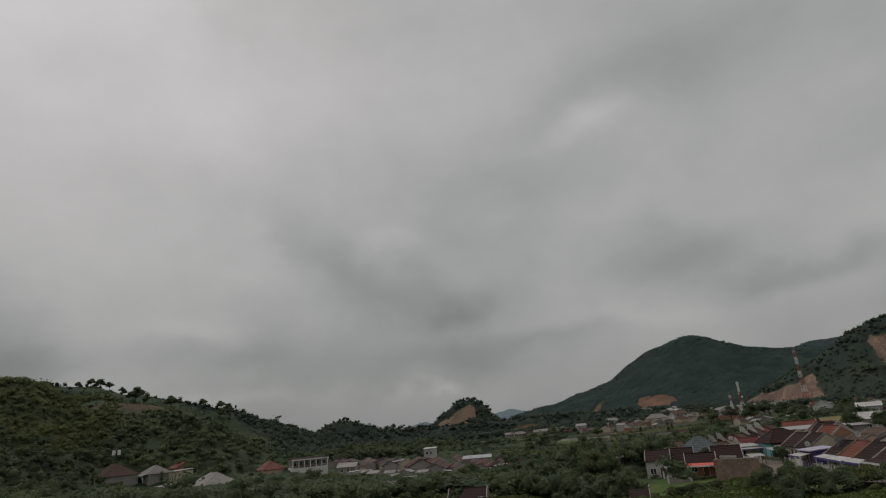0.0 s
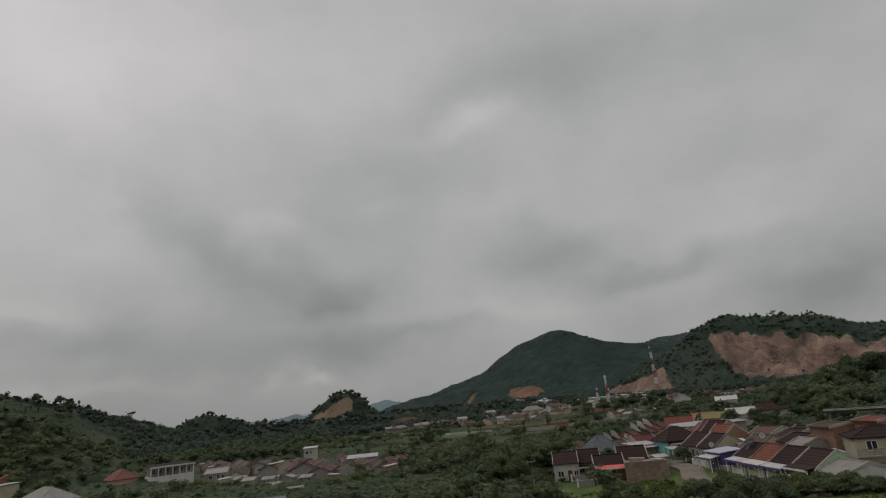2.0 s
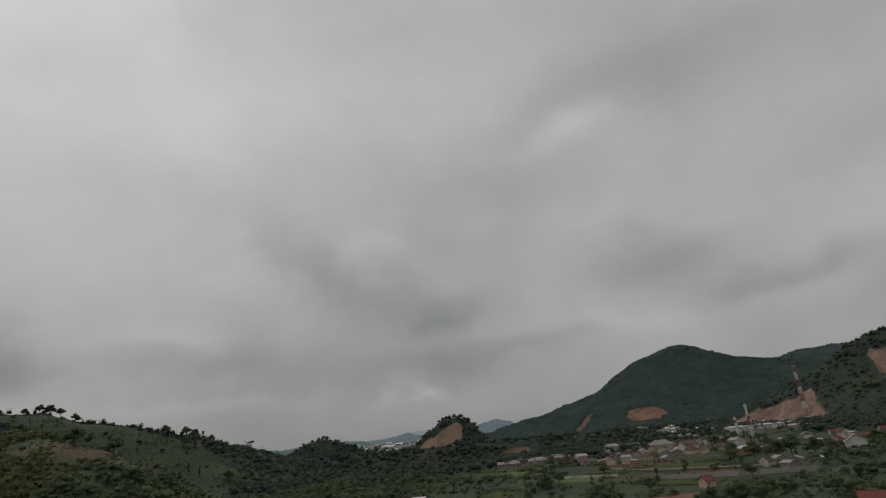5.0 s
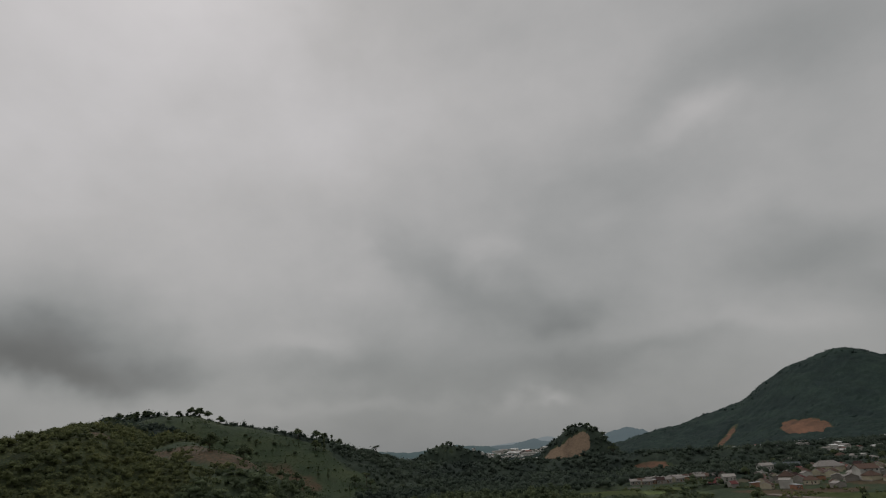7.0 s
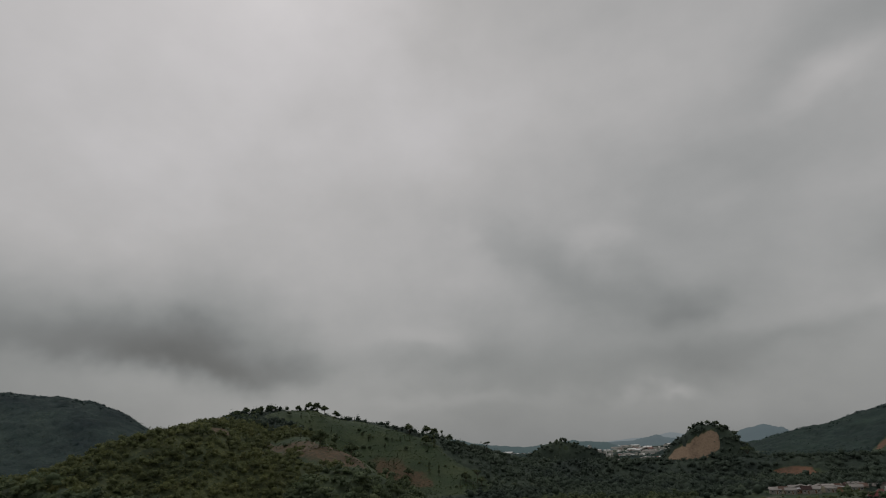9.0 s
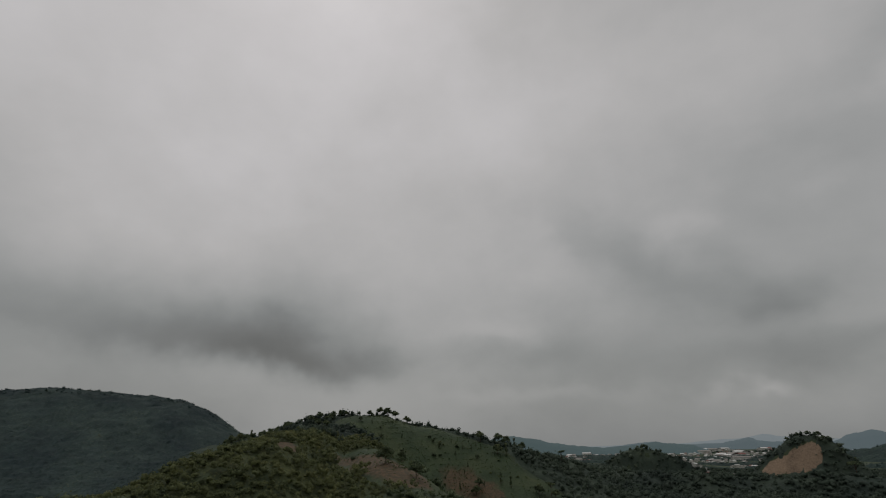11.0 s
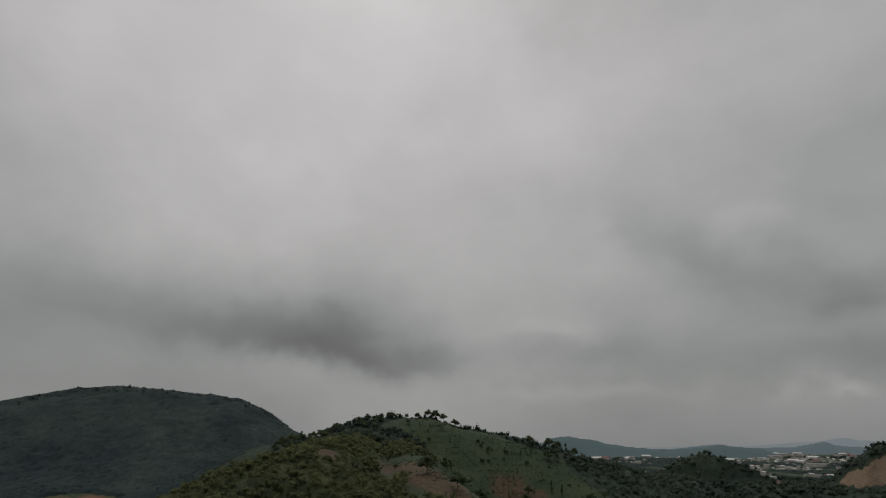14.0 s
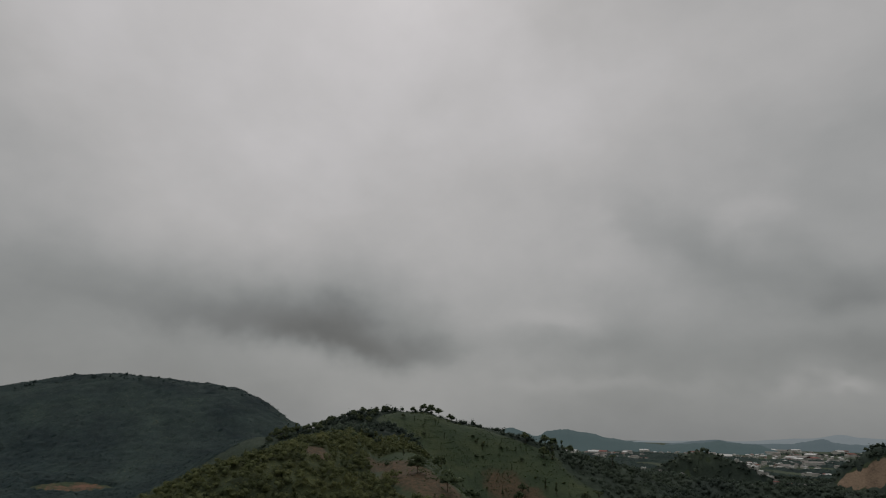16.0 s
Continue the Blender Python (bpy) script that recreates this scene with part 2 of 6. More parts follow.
M["boulder"] = surface("quarried_rock", (0.33, 0.225, 0.17), size=1.5, grain=0.5, vary=0.3, bump=0.2, island=0.5, stain=(0.14, 0.10, 0.08))
M["trim"] = surface("white_trim", (0.72, 0.71, 0.67), size=0.6, stain=(0.45, 0.43, 0.39))


def tiles(name, base, stain, pitch=0.32, rough=0.8, metal=0.0, obj_random=0.2):
    """Roofing in courses: rows across the slope that catch the light."""
    m = surface(name, base, rough=rough, metal=metal, size=0.6, grain=0.5, vary=0.25, stain=stain, bump=0.0, obj_random=obj_random)
    t = m.node_tree
    t.nodes["Principled BSDF"].inputs["Specular IOR Level"].default_value = 0.12
    co = t.nodes.new("ShaderNodeTexCoord")
    w = node(t, "ShaderNodeTexWave", Scale=0.314 / pitch, Distortion=0.4, Detail=2.0)
    w.bands_direction = "Z" if metal == 0 else "X"
    t.links.new(co.outputs["Object"], w.inputs["Vector"])
    bm = node(t, "ShaderNodeBump", Strength=0.8, Distance=0.06)
    t.links.new(w.outputs["Fac"], bm.inputs["Height"])
    t.links.new(bm.outputs[0], t.nodes["Principled BSDF"].inputs["Normal"])
    return m


M["roof_dark"] = tiles("dark_brown_tiles", (0.040, 0.023, 0.021), (0.026, 0.018, 0.017))
M["roof_brown"] = tiles("weathered_tiles", (0.115, 0.075, 0.058), (0.070, 0.046, 0.038))
M["roof_red"] = tiles("red_tiles", (0.17, 0.060, 0.044), (0.10, 0.042, 0.033))
M["roof_maroon"] = tiles("maroon_tiles", (0.15, 0.052, 0.050), (0.085, 0.036, 0.036))
M["roof_grey"] = tiles("fibre_cement_sheet", (0.30, 0.28, 0.26), (0.18, 0.17, 0.155), pitch=0.5)
M["roof_pale"] = tiles("pale_sheet", (0.50, 0.49, 0.47), (0.30, 0.28, 0.26), pitch=0.5)
M["roof_blue"] = tiles("blue_grey_sheet", (0.125, 0.145, 0.15), (0.085, 0.10, 0.105), pitch=0.5)
M["roof_zinc"] = tiles("zinc_sheet", (0.42, 0.42, 0.43), (0.28, 0.25, 0.23), pitch=0.25, rough=0.5)
M["roof_coral"] = tiles("coral_sheet", (0.62, 0.13, 0.11), (0.42, 0.10, 0.09), pitch=0.4)
M["roof_violet"] = tiles("lilac_sheet", (0.42, 0.39, 0.47), (0.28, 0.26, 0.32), pitch=0.4)
M["roof_rose"] = tiles("rose_tiles", (0.26, 0.115, 0.098), (0.17, 0.085, 0.072))
M["roof_olive"] = tiles("olive_sheet", (0.24, 0.22, 0.10), (0.15, 0.14, 0.075), pitch=0.4)
M["road"] = surface("worn_concrete_road", (0.20, 0.17, 0.14), size=1.2, grain=0.4, stain=(0.11, 0.09, 0.075))
M["red_metal"] = surface("red_painted_steel", (0.30, 0.10, 0.08), rough=0.5, size=0.5)
M["white_metal"] = surface("white_painted_steel", (0.65, 0.65, 0.63), rough=0.5, size=0.5)
M["steel"] = surface("galvanised_steel", (0.35, 0.36, 0.37), rough=0.5, metal=0.6, size=0.5)
M["paddy"] = surface("short_crop", (0.105, 0.145, 0.045), size=1.0, grain=0.4, stain=(0.14, 0.15, 0.055))
M["tank_orange"] = surface("orange_plastic", (0.55, 0.20, 0.05), rough=0.5, size=0.5)

# the ground: grass, forest litter, red soil and bare rock, by the vertex colour "cover" (soil, rock, woods)
ground_mat = surface("hillside", (0.029, 0.050, 0.021), size=2.5, grain=0.7, vary=0.35, bump=0.6, stain=(0.048, 0.060, 0.026))
gt = ground_mat.node_tree
gb = gt.nodes["Principled BSDF"]
lay = gt.nodes.new("ShaderNodeAttribute")
lay.attribute_name = "cover"
lsep = gt.nodes.new("ShaderNodeSeparateXYZ")
gt.links.new(lay.outputs["Vector"], lsep.inputs[0])
gpos = gt.nodes.new("ShaderNodeNewGeometry").outputs["Position"]
edge = node(gt, "ShaderNodeTexNoise", Scale=0.12, Detail=6.0, Roughness=0.7)
streak = node(gt, "ShaderNodeTexNoise", Scale=0.024, Detail=12.0, Roughness=0.72, Distortion=0.9)
smap = gt.nodes.new("ShaderNodeMapping")
smap.inputs["Scale"].default_value = (1, 1, 0.7)
grit = node(gt, "ShaderNodeTexNoise", Scale=0.5, Detail=6.0, Roughness=0.8)
gt.links.new(gpos, grit.inputs["Vector"])
gt.links.new(gpos, smap.inputs[0])
gt.links.new(smap.outputs[0], streak.inputs["Vector"])
gt.links.new(gpos, edge.inputs["Vector"])
colour = gb.inputs["Base Color"].links[0].from_socket
lush = gt.nodes.new("ShaderNodeAttribute")
lush.attribute_name = "lush"
green = ramp(gt, edge.outputs["Fac"], [(0.3, (0.050, 0.082, 0.020)), (0.5, (0.084, 0.122, 0.030)), (0.7, (0.130, 0.150, 0.046))])
for channel, lo, hi in ((2, (0.034, 0.050, 0.028), (0.054, 0.074, 0.038)), (3, None, None), (0, (0.090, 0.056, 0.036), (0.22, 0.112, 0.068)), (1, (0.072, 0.052, 0.044), (0.34, 0.226, 0.168))):
    if channel == 3:
        # lush grass
        mx = gt.nodes.new("ShaderNodeMix")
        mx.data_type = "RGBA"
        gt.links.new(lush.outputs["Fac"], mx.inputs[0])
        gt.links.new(colour, mx.inputs[6])
        gt.links.new(green, mx.inputs[7])
        colour = mx.outputs[2]
        # tilled earth
        tilled = gt.nodes.new("ShaderNodeAttribute")
        tilled.attribute_name = "tilled"
        earth = ramp(gt, grit.outputs["Fac"], [(0.38, (0.036, 0.036, 0.018)), (0.5, (0.078, 0.052, 0.029)), (0.62, (0.125, 0.074, 0.041))])
        fac = calc(gt, "MULTIPLY_ADD", calc(gt, "SUBTRACT", edge.outputs["Fac"], 0.5), 3.0, calc(gt, "MULTIPLY_ADD", tilled.outputs["Fac"], 2.2, -0.4))
        mx = gt.nodes.new("ShaderNodeMix")
        mx.data_type = "RGBA"
        gt.links.new(calc(gt, "MULTIPLY", calc(gt, "MINIMUM", calc(gt, "MAXIMUM", fac, 0.0), 0.9), calc(gt, "GREATER_THAN", tilled.outputs["Fac"], 0.02)), mx.inputs[0])
        gt.links.new(colour, mx.inputs[6])
        gt.links.new(earth, mx.inputs[7])
        colour = mx.outputs[2]
        continue
    own = ramp(gt, calc(gt, "ADD", calc(gt, "MULTIPLY", streak.outputs["Fac"], 0.72), calc(gt, "MULTIPLY", grit.outputs["Fac"], 0.28)), [(0.40, lo), (0.50, [0.55 * p + 0.45 * q for p, q in zip(lo, hi)]), (0.60, hi)])
    if channel == 1:
        # the knoll's cut is of yellower, paler stuff
        ochre = gt.nodes.new("ShaderNodeAttribute")
        ochre.attribute_name = "ochre"
        pale = ramp(gt, calc(gt, "ADD", calc(gt, "MULTIPLY", streak.outputs["Fac"], 0.5), calc(gt, "MULTIPLY", grit.outputs["Fac"], 0.5)), [(0.38, (0.11, 0.080, 0.056)), (0.5, (0.225, 0.162, 0.110)), (0.62, (0.30, 0.22, 0.150))])
        mx = gt.nodes.new("ShaderNodeMix")
        mx.data_type = "RGBA"
        gt.links.new(ochre.outputs["Fac"], mx.inputs[0])
        gt.links.new(own, mx.inputs[6])
        gt.links.new(pale, mx.inputs[7])
        own = mx.outputs[2]
    fac = calc(gt, "MULTIPLY_ADD", calc(gt, "SUBTRACT", edge.outputs["Fac"], 0.5), 5.0, calc(gt, "MULTIPLY_ADD", lsep.outputs[channel], 5.0, -1.8))
    fac = calc(gt, "MINIMUM", calc(gt, "MAXIMUM", fac, 0.0), 1.0)
    fac = calc(gt, "MULTIPLY", fac, calc(gt, "GREATER_THAN", lsep.outputs[channel], 0.02))
    mx = gt.nodes.new("ShaderNodeMix")
    mx.data_type = "RGBA"
    gt.links.new(fac, mx.inputs[0])
    gt.links.new(colour, mx.inputs[6])
    gt.links.new(own, mx.inputs[7])
    colour = mx.outputs[2]
gt.links.new(colour, gb.inputs["Base Color"])
M["ground"] = ground_mat


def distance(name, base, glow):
    """Far wooded hills; the haze of miles of moist air is painted on as their own glow."""
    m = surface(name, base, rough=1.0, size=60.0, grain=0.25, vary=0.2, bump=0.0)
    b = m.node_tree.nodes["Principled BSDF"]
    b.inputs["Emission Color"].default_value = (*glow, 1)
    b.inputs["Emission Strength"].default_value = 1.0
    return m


# the emitted haze grows stronger from range to range
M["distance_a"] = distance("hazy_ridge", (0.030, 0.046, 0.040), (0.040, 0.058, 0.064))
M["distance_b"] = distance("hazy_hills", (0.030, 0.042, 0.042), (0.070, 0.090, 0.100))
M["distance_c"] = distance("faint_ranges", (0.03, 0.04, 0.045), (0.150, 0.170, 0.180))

# ---- the lie of the land ----


def sstep(a, b, v):
    u = np.clip((v - a) / (b - a), 0, 1)
    return u * u * (3 - 2 * u)


def waves(x, y, size, seed=0.0):
    """A smooth, endless unevenness between about -1 and 1, of that size in metres."""
    a, b = x / size + seed, y / size - seed * 1.7
    return (np.sin(a * 2.1 + 1.3 * np.sin(b * 1.7 + seed)) + np.sin(b * 2.6 + 1.1 * np.sin(a * 1.9 + 2.0)) + 0.6 * np.sin((a + b) * 4.3 + 1.5 * np.sin(b * 3.1))) / 2.6


def ridge(x, y, crest, spread, foot=-16.0, sharp=1.45):
    """A hill along a crest line of (x, y, height) that falls away over spread metres to both sides."""
    total, weight = 0.0, 0.0
    near = np.full(np.shape(x), 1e9)
    parts = []
    for (xa, ya, za), (xb, yb, zb) in zip(crest[:-1], crest[1:]):
        ex, ey = xb - xa, yb - ya
        s = np.clip(((x - xa) * ex + (y - ya) * ey) / (ex * ex + ey * ey), 0, 1)
        d = np.hypot(x - xa - s * ex, y - ya - s * ey)
        parts.append((d, za + s * (zb - za)))
        near = np.minimum(near, d)
    for d, top in parts:
        w = np.exp(-(d - near) / (0.07 * spread))
        total, weight = total + w * top, weight + w
    return foot + (total / weight - foot) / (1 + (1.35 * near / spread) ** 2) ** sharp


PEAK = [(-160, 1440, 34), (-86, 1406, 58), (-8, 1408, 79), (46, 1407, 94), (102, 1404, 134), (161, 1398, 160), (205, 1391, 170), (228, 1388, 184), (248, 1384, 191), (268, 1380, 177), (300, 1373, 157), (342, 1364, 140), (413, 1343, 126), (520, 1320, 106)]
BACK = [(500, 1640, 124), (570, 1607, 161), (622, 1587, 160), (760, 1500, 152), (900, 1400, 134)]
QUARRY = [(195, 866, 18), (279, 840, 61), (341, 816, 95), (370, 803, 108), (420, 777, 100), (465, 750, 91), (506, 723, 75), (620, 650, 66), (760, 520, 56)]
KNOB = [(-198, 779, 40), (-178, 783, 52), (-158, 782, 55), (-144, 785, 48), (-132, 788, 27)]
FARKNOB = [(-396, 760, 26), (-370, 771, 40), (-354, 778, 43), (-338, 784, 40), (-316, 791, 33), (-292, 798, 23)]
MIDWOOD = [(-330, 640, 20), (-229, 605, 23), (-156, 615, 21), (-99, 625, 22), (-18, 635, 21), (60, 690, 20), (150, 780, 18)]
LEFT = [(-580, 250, 24), (-500, 296, 53), (-440, 360, 75), (-415, 400, 78), (-395, 420, 70), (-372, 442, 63), (-338, 470, 51), (-325, 520, 37), (-330, 600, 26), (-350, 690, 18)]
SPUR = [(-205, 95, 20), (-232, 140, 36), (-243, 168, 47), (-252, 195, 52), (-284, 228, 55), (-320, 262, 57), (-370, 315, 61), (-430, 375, 70)]
FLANK = [(-430, 375, 66), (-330, 312, 56), (-231, 251, 43), (-194, 233, 33), (-160, 222, 18), (-140, 215, 6)]
BIG = [(-780, -80, 54), (-800, 30, 76), (-814, 118, 95), (-812, 146, 106), (-807, 184, 115), (-797, 245, 117), (-783, 301, 116), (-764, 356, 112), (-754, 390, 96), (-738, 430, 67), (-722, 480, 36), (-710, 530, 10)]
RIGHT = [(118, 205, 12), (160, 205, 19), (215, 195, 22), (320, 150, 26), (460, 60, 30)]


def ground_z(x, y):
    x, y = np.asarray(x, float), np.asarray(y, float)
    z = 2.7 + 3.0 * sstep(15, 75, x) + 1.5 * sstep(60, 130, x) + 5 * sstep(300, 480, y) + 0.0135 * np.clip(y - 520, 0, 1750)
    z = z - 5 * np.exp(-(((x + 5) / 70) ** 2 + ((y - 240) / 70) ** 2)) - 0.9 * np.exp(-(((x - 10) / 30) ** 2 + ((y - 130) / 25) ** 2)) - 4.6 * np.exp(-(((x - 3) / 17) ** 2 + ((y - 118) / 13) ** 2))
    z = z + 0.25 * waves(x, y, 40) * sstep(30, 60, np.abs(x - 45) + np.abs(y - 130) * 0.5)
    hills = [ridge(x, y, PEAK, 330), ridge(x, y, BACK, 380), ridge(x, y, QUARRY, 150, sharp=1.9), ridge(x, y, KNOB, 50), ridge(x, y, FARKNOB, 30),
             ridge(x, y, MIDWOOD, 85, sharp=2.0), ridge(x, y, LEFT, 135), ridge(x, y, SPUR, 95), ridge(x, y, FLANK, 85), ridge(x, y, BIG, 260), ridge(x, y, RIGHT, 48, sharp=2.2)]
    for h in hills:
        rough = h + np.clip(h / 40, 0, 1.3) * (2.2 * waves(x, y, 55, 1.0) + 1.0 * waves(x, y, 21, 3.0)) * np.clip(np.hypot(x, y) / 400, 0.3, 1.6) * 0.6
        z = np.maximum(z, rough) + 1.2 * np.exp(-np.abs(z - rough) / 2.5)
    # terraced, dug-away faces: a hollow cut back into the slope
    for cx, cy, wide, deep, drop in DIGS:
        u, v = dig_axes(x, y, cx, cy)
        hole = np.exp(-((u / wide) ** 4 + (v / deep) ** 4))
        step = np.round(z / 8.0) * 8.0
        z = z - hole * drop + hole * (0.6 if drop > 5 else 0.1) * (step - z) + hole * drop * (0.6 if drop > 5 else 0.25) * (waves(x, y, 26, 4.0) + 0.8 * waves(x, y, 11, 6.0) + 0.4 * waves(x, y, 5, 1.0) - 1.2 * np.abs(waves(x, y, 19, 9.0)))
    return z


DIGS = [(398, 692, 92, 44, 9.0), (-181, 763, 25, 17, 3.0), (231, 786, 32, 14, 3.0)]


def dig_axes(x, y, cx, cy):
    """Across and along the way from the valley to the point."""
    n = math.hypot(cx, cy)
    ax, ay = cx / n, cy / n
    return (x - cx) * ay - (y - cy) * ax, (x - cx) * ax + (y - cy) * ay


# dug-away faces, by the corners of their rims
CUTS = [
    ([(340, 782), (356, 772), (382, 760), (419, 737), (450, 716), (474, 700), (468, 676), (430, 664), (392, 676), (356, 700), (346, 726), (331, 745)], "rock", 9.0),
    ([(440, 690), (458, 690), (478, 686), (500, 676), (520, 652), (510, 632), (476, 642), (452, 662)], "rock", 7.0),
    ([(140, 760), (168, 812), (190, 846), (214, 842), (232, 812), (252, 802), (276, 805), (270, 778), (262, 746), (238, 742), (200, 766)], "rock", 5.0),
    ([(-214, 762), (-200, 769), (-180, 773), (-163, 774), (-153, 772), (-150, 758), (-176, 756), (-204, 754)], "rock", 2.5),
    ([(84, 1148), (96, 1178), (122, 1166), (151, 1150), (158, 1110), (122, 1098), (98, 1112)], "soil", 9.0),
]
# patches of open ground: (x, y, half width, half depth, turn, kind, strength)
PATCHES = [
    (-352, 768, 9, 5, 20, "rock", 0.8), (4, 1185, 9, 74, -20, "soil", 0.7), (-64, 600, 22, 14, 0, "soil", 1.0), (64, 182, 22, 8, 20, "soil", 0.8),
    (-246, 256, 44, 13, -8, "tilled", 1.0), (-214, 246, 22, 15, -8, "tilled", 0.9), (-256, 212, 11, 7, -20, "tilled", 1.0), (-306, 398, 30, 15, 20, "tilled", 0.7), (-330, 356, 26, 6, 20, "tilled", 0.4),
    (30, 345, 40, 10, -30, "tilled", 0.9), (20, 400, 36, 12, -20, "tilled", 0.9), (60, 410, 30, 10, -20, "tilled", 0.9), (-45, 375, 20, 8, 0, "tilled", 0.9), (14, 107, 7, 3, 0, "soil", 0.9), (4, 112, 5, 2.5, 0, "soil", 0.8),
    (-556, 165, 36, 17, 70, "soil", 0.5), (-610, 260, 30, 14, 50, "soil", 0.35), (8, 118, 8, 4, 0, "soil", 0.7), (26, 289, 16, 7, 0, "soil", 0.6), (97, 199, 15, 7, -14, "soil", 1.0), (150, 690, 40, 14, 50, "soil", 0.9), (-20, 290, 10, 5, 0, "soil", 0.5),
]
MEADOWS = [(5, 20, 110, 70, 0), (0, 118, 34, 24, 0), (16, 122, 30, 18, 0), (22, 92, 34, 30, 0), (40, 70, 60, 24, 0), (10, 112, 20, 14, 0), (-60, 400, 44, 26, 10), (-15, 365, 24, 12, 0), (6, 100, 26, 24, 0), (30, 80, 40, 20, 0)]
# clearings in the woods: villages, fields, roads and pastures (x, y, half width, half depth, turn)
CLEAR = [
    (38, 118, 32, 40, 0), (50, 160, 34, 34, 0), (25, 66, 60, 34, 0), (72, 205, 26, 24, 0), (-85, 258, 66, 40, -41), (-70, 218, 22, 14, -20), (-108, 215, 17, 11, -35), (-128, 205, 9, 8, 0), (-150, 184, 34, 9, -8),
    (-62, 412, 40, 22, 10), (-48, 320, 14, 22, 0), (-50, 470, 36, 20, 0), (-10, 362, 26, 16, 0), (0, 250, 12, 8, 0), (-30, 455, 46, 26, 25), (-72, 200, 34, 24, -20), (-24, 112, 14, 10, 0), (20, 262, 20, 14, 0), (100, 690, 30, 26, 0), (10, 690, 36, 14, 0), (-290, 806, 40, 8, 20), (-420, 940, 60, 24, 20), (-300, 1000, 50, 24, 10), (60, 340, 60, 12, 20), (30, 300, 26, 14, 0),
    (70, 455, 66, 40, 10), (120, 420, 52, 46, 0), (115, 285, 36, 30, 0), (150, 560, 70, 50, 15), (60, 600, 50, 26, 0), (-205, 452, 14, 7, 0),
    (-370, 390, 66, 46, 33), (-300, 330, 58, 30, 33), (-330, 430, 36, 26, 33), (-268, 285, 38, 26, 33),
    (-430, 1160, 120, 70, 20), (-500, 1500, 130, 90, 20), (-620, 1800, 150, 60, 20), (-860, 1330, 70, 50, 33), (-270, 880, 60, 20, 20), (-362, 746, 36, 15, 10), (-300, 735, 28, 13, 10), (17, 116, 15, 18, 0), (26, 132, 26, 22, 10),
    (45, 350, 75, 48, 15), (20, 400, 50, 40, 0), (-330, 395, 84, 50, 28), (-285, 345, 64, 40, 35), (-300, 425, 40, 26, -10), (-272, 425, 26, 30, 0), (-215, 262, 44, 26, 25), (-250, 350, 60, 46, 40), (-262, 300, 40, 28, 35), (90, 480, 70, 60, 0), (225, 748, 40, 20, -20), (235, 728, 22, 16, 0), (196, 772, 40, 16, 0), (-212, 246, 32, 17, -8), (46, 300, 44, 22, 10), (-22, 312, 15, 28, 0), (22, 284, 26, 15, 10), (97, 198, 15, 8, -14), (-140, 285, 30, 36, 30), (-62, 232, 52, 34, -30), (-104, 265, 46, 44, -40), (168, 420, 36, 46, 20), (186, 712, 40, 34, -20), (4, 1185, 10, 78, -20), (-64, 600, 22, 14, 0), (64, 182, 24, 9, 20), (-556, 165, 32, 14, 70),
]


def inside(x, y, px, py, rx, ry, turn):
    """1 in the middle of a turned oval, falling to 0 at its rim."""
    c, s = math.cos(radians(turn)), math.sin(radians(turn))
    u, v = ((x - px) * c + (y - py) * s) / rx, (-(x - px) * s + (y - py) * c) / ry
    return np.clip(1.6 * (1 - (u * u + v * v)), 0, 1)


def dug(x, y, rim, soft):
    """1 well inside a ragged rim of corners, falling to 0 at the rim."""
    out = np.zeros(np.shape(x))
    px, py = [p[0] for p in rim], [p[1] for p in rim]
    near = (x > min(px) - 40) & (x < max(px) + 40) & (y > min(py) - 40) & (y < max(py) + 40)
    u, v = x[near], y[near]
    u, v = u + soft * (0.7 * waves(u, v, 24, 3.0) + 0.5 * waves(u, v, 9, 5.0)), v + soft * (0.7 * waves(u, v, 21, 6.0) + 0.5 * waves(u, v, 8, 2.0))
    far, odd = np.full(u.shape, 1e9), np.zeros(u.shape, bool)
    for (xa, ya), (xb, yb) in zip(rim, rim[1:] + rim[:1]):
        k = np.clip(((u - xa) * (xb - xa) + (v - ya) * (yb - ya)) / ((xb - xa) ** 2 + (yb - ya) ** 2), 0, 1)
        far = np.minimum(far, np.hypot(u - xa - k * (xb - xa), v - ya - k * (yb - ya)))
        odd ^= ((ya > v) != (yb > v)) & (u < xa + (v - ya) * (xb - xa) / (yb - ya + 1e-9))
    out[near] = np.clip(np.where(odd, far, -far) / soft + 0.35, 0, 1)
    return out


def openness(x, y):
    o = np.zeros(np.shape(x))
    for c in CLEAR:
        o = np.maximum(o, inside(x, y, *c))
    for rim, _, soft in CUTS:
        o = np.maximum(o, dug(x, y, rim, soft))
    return o


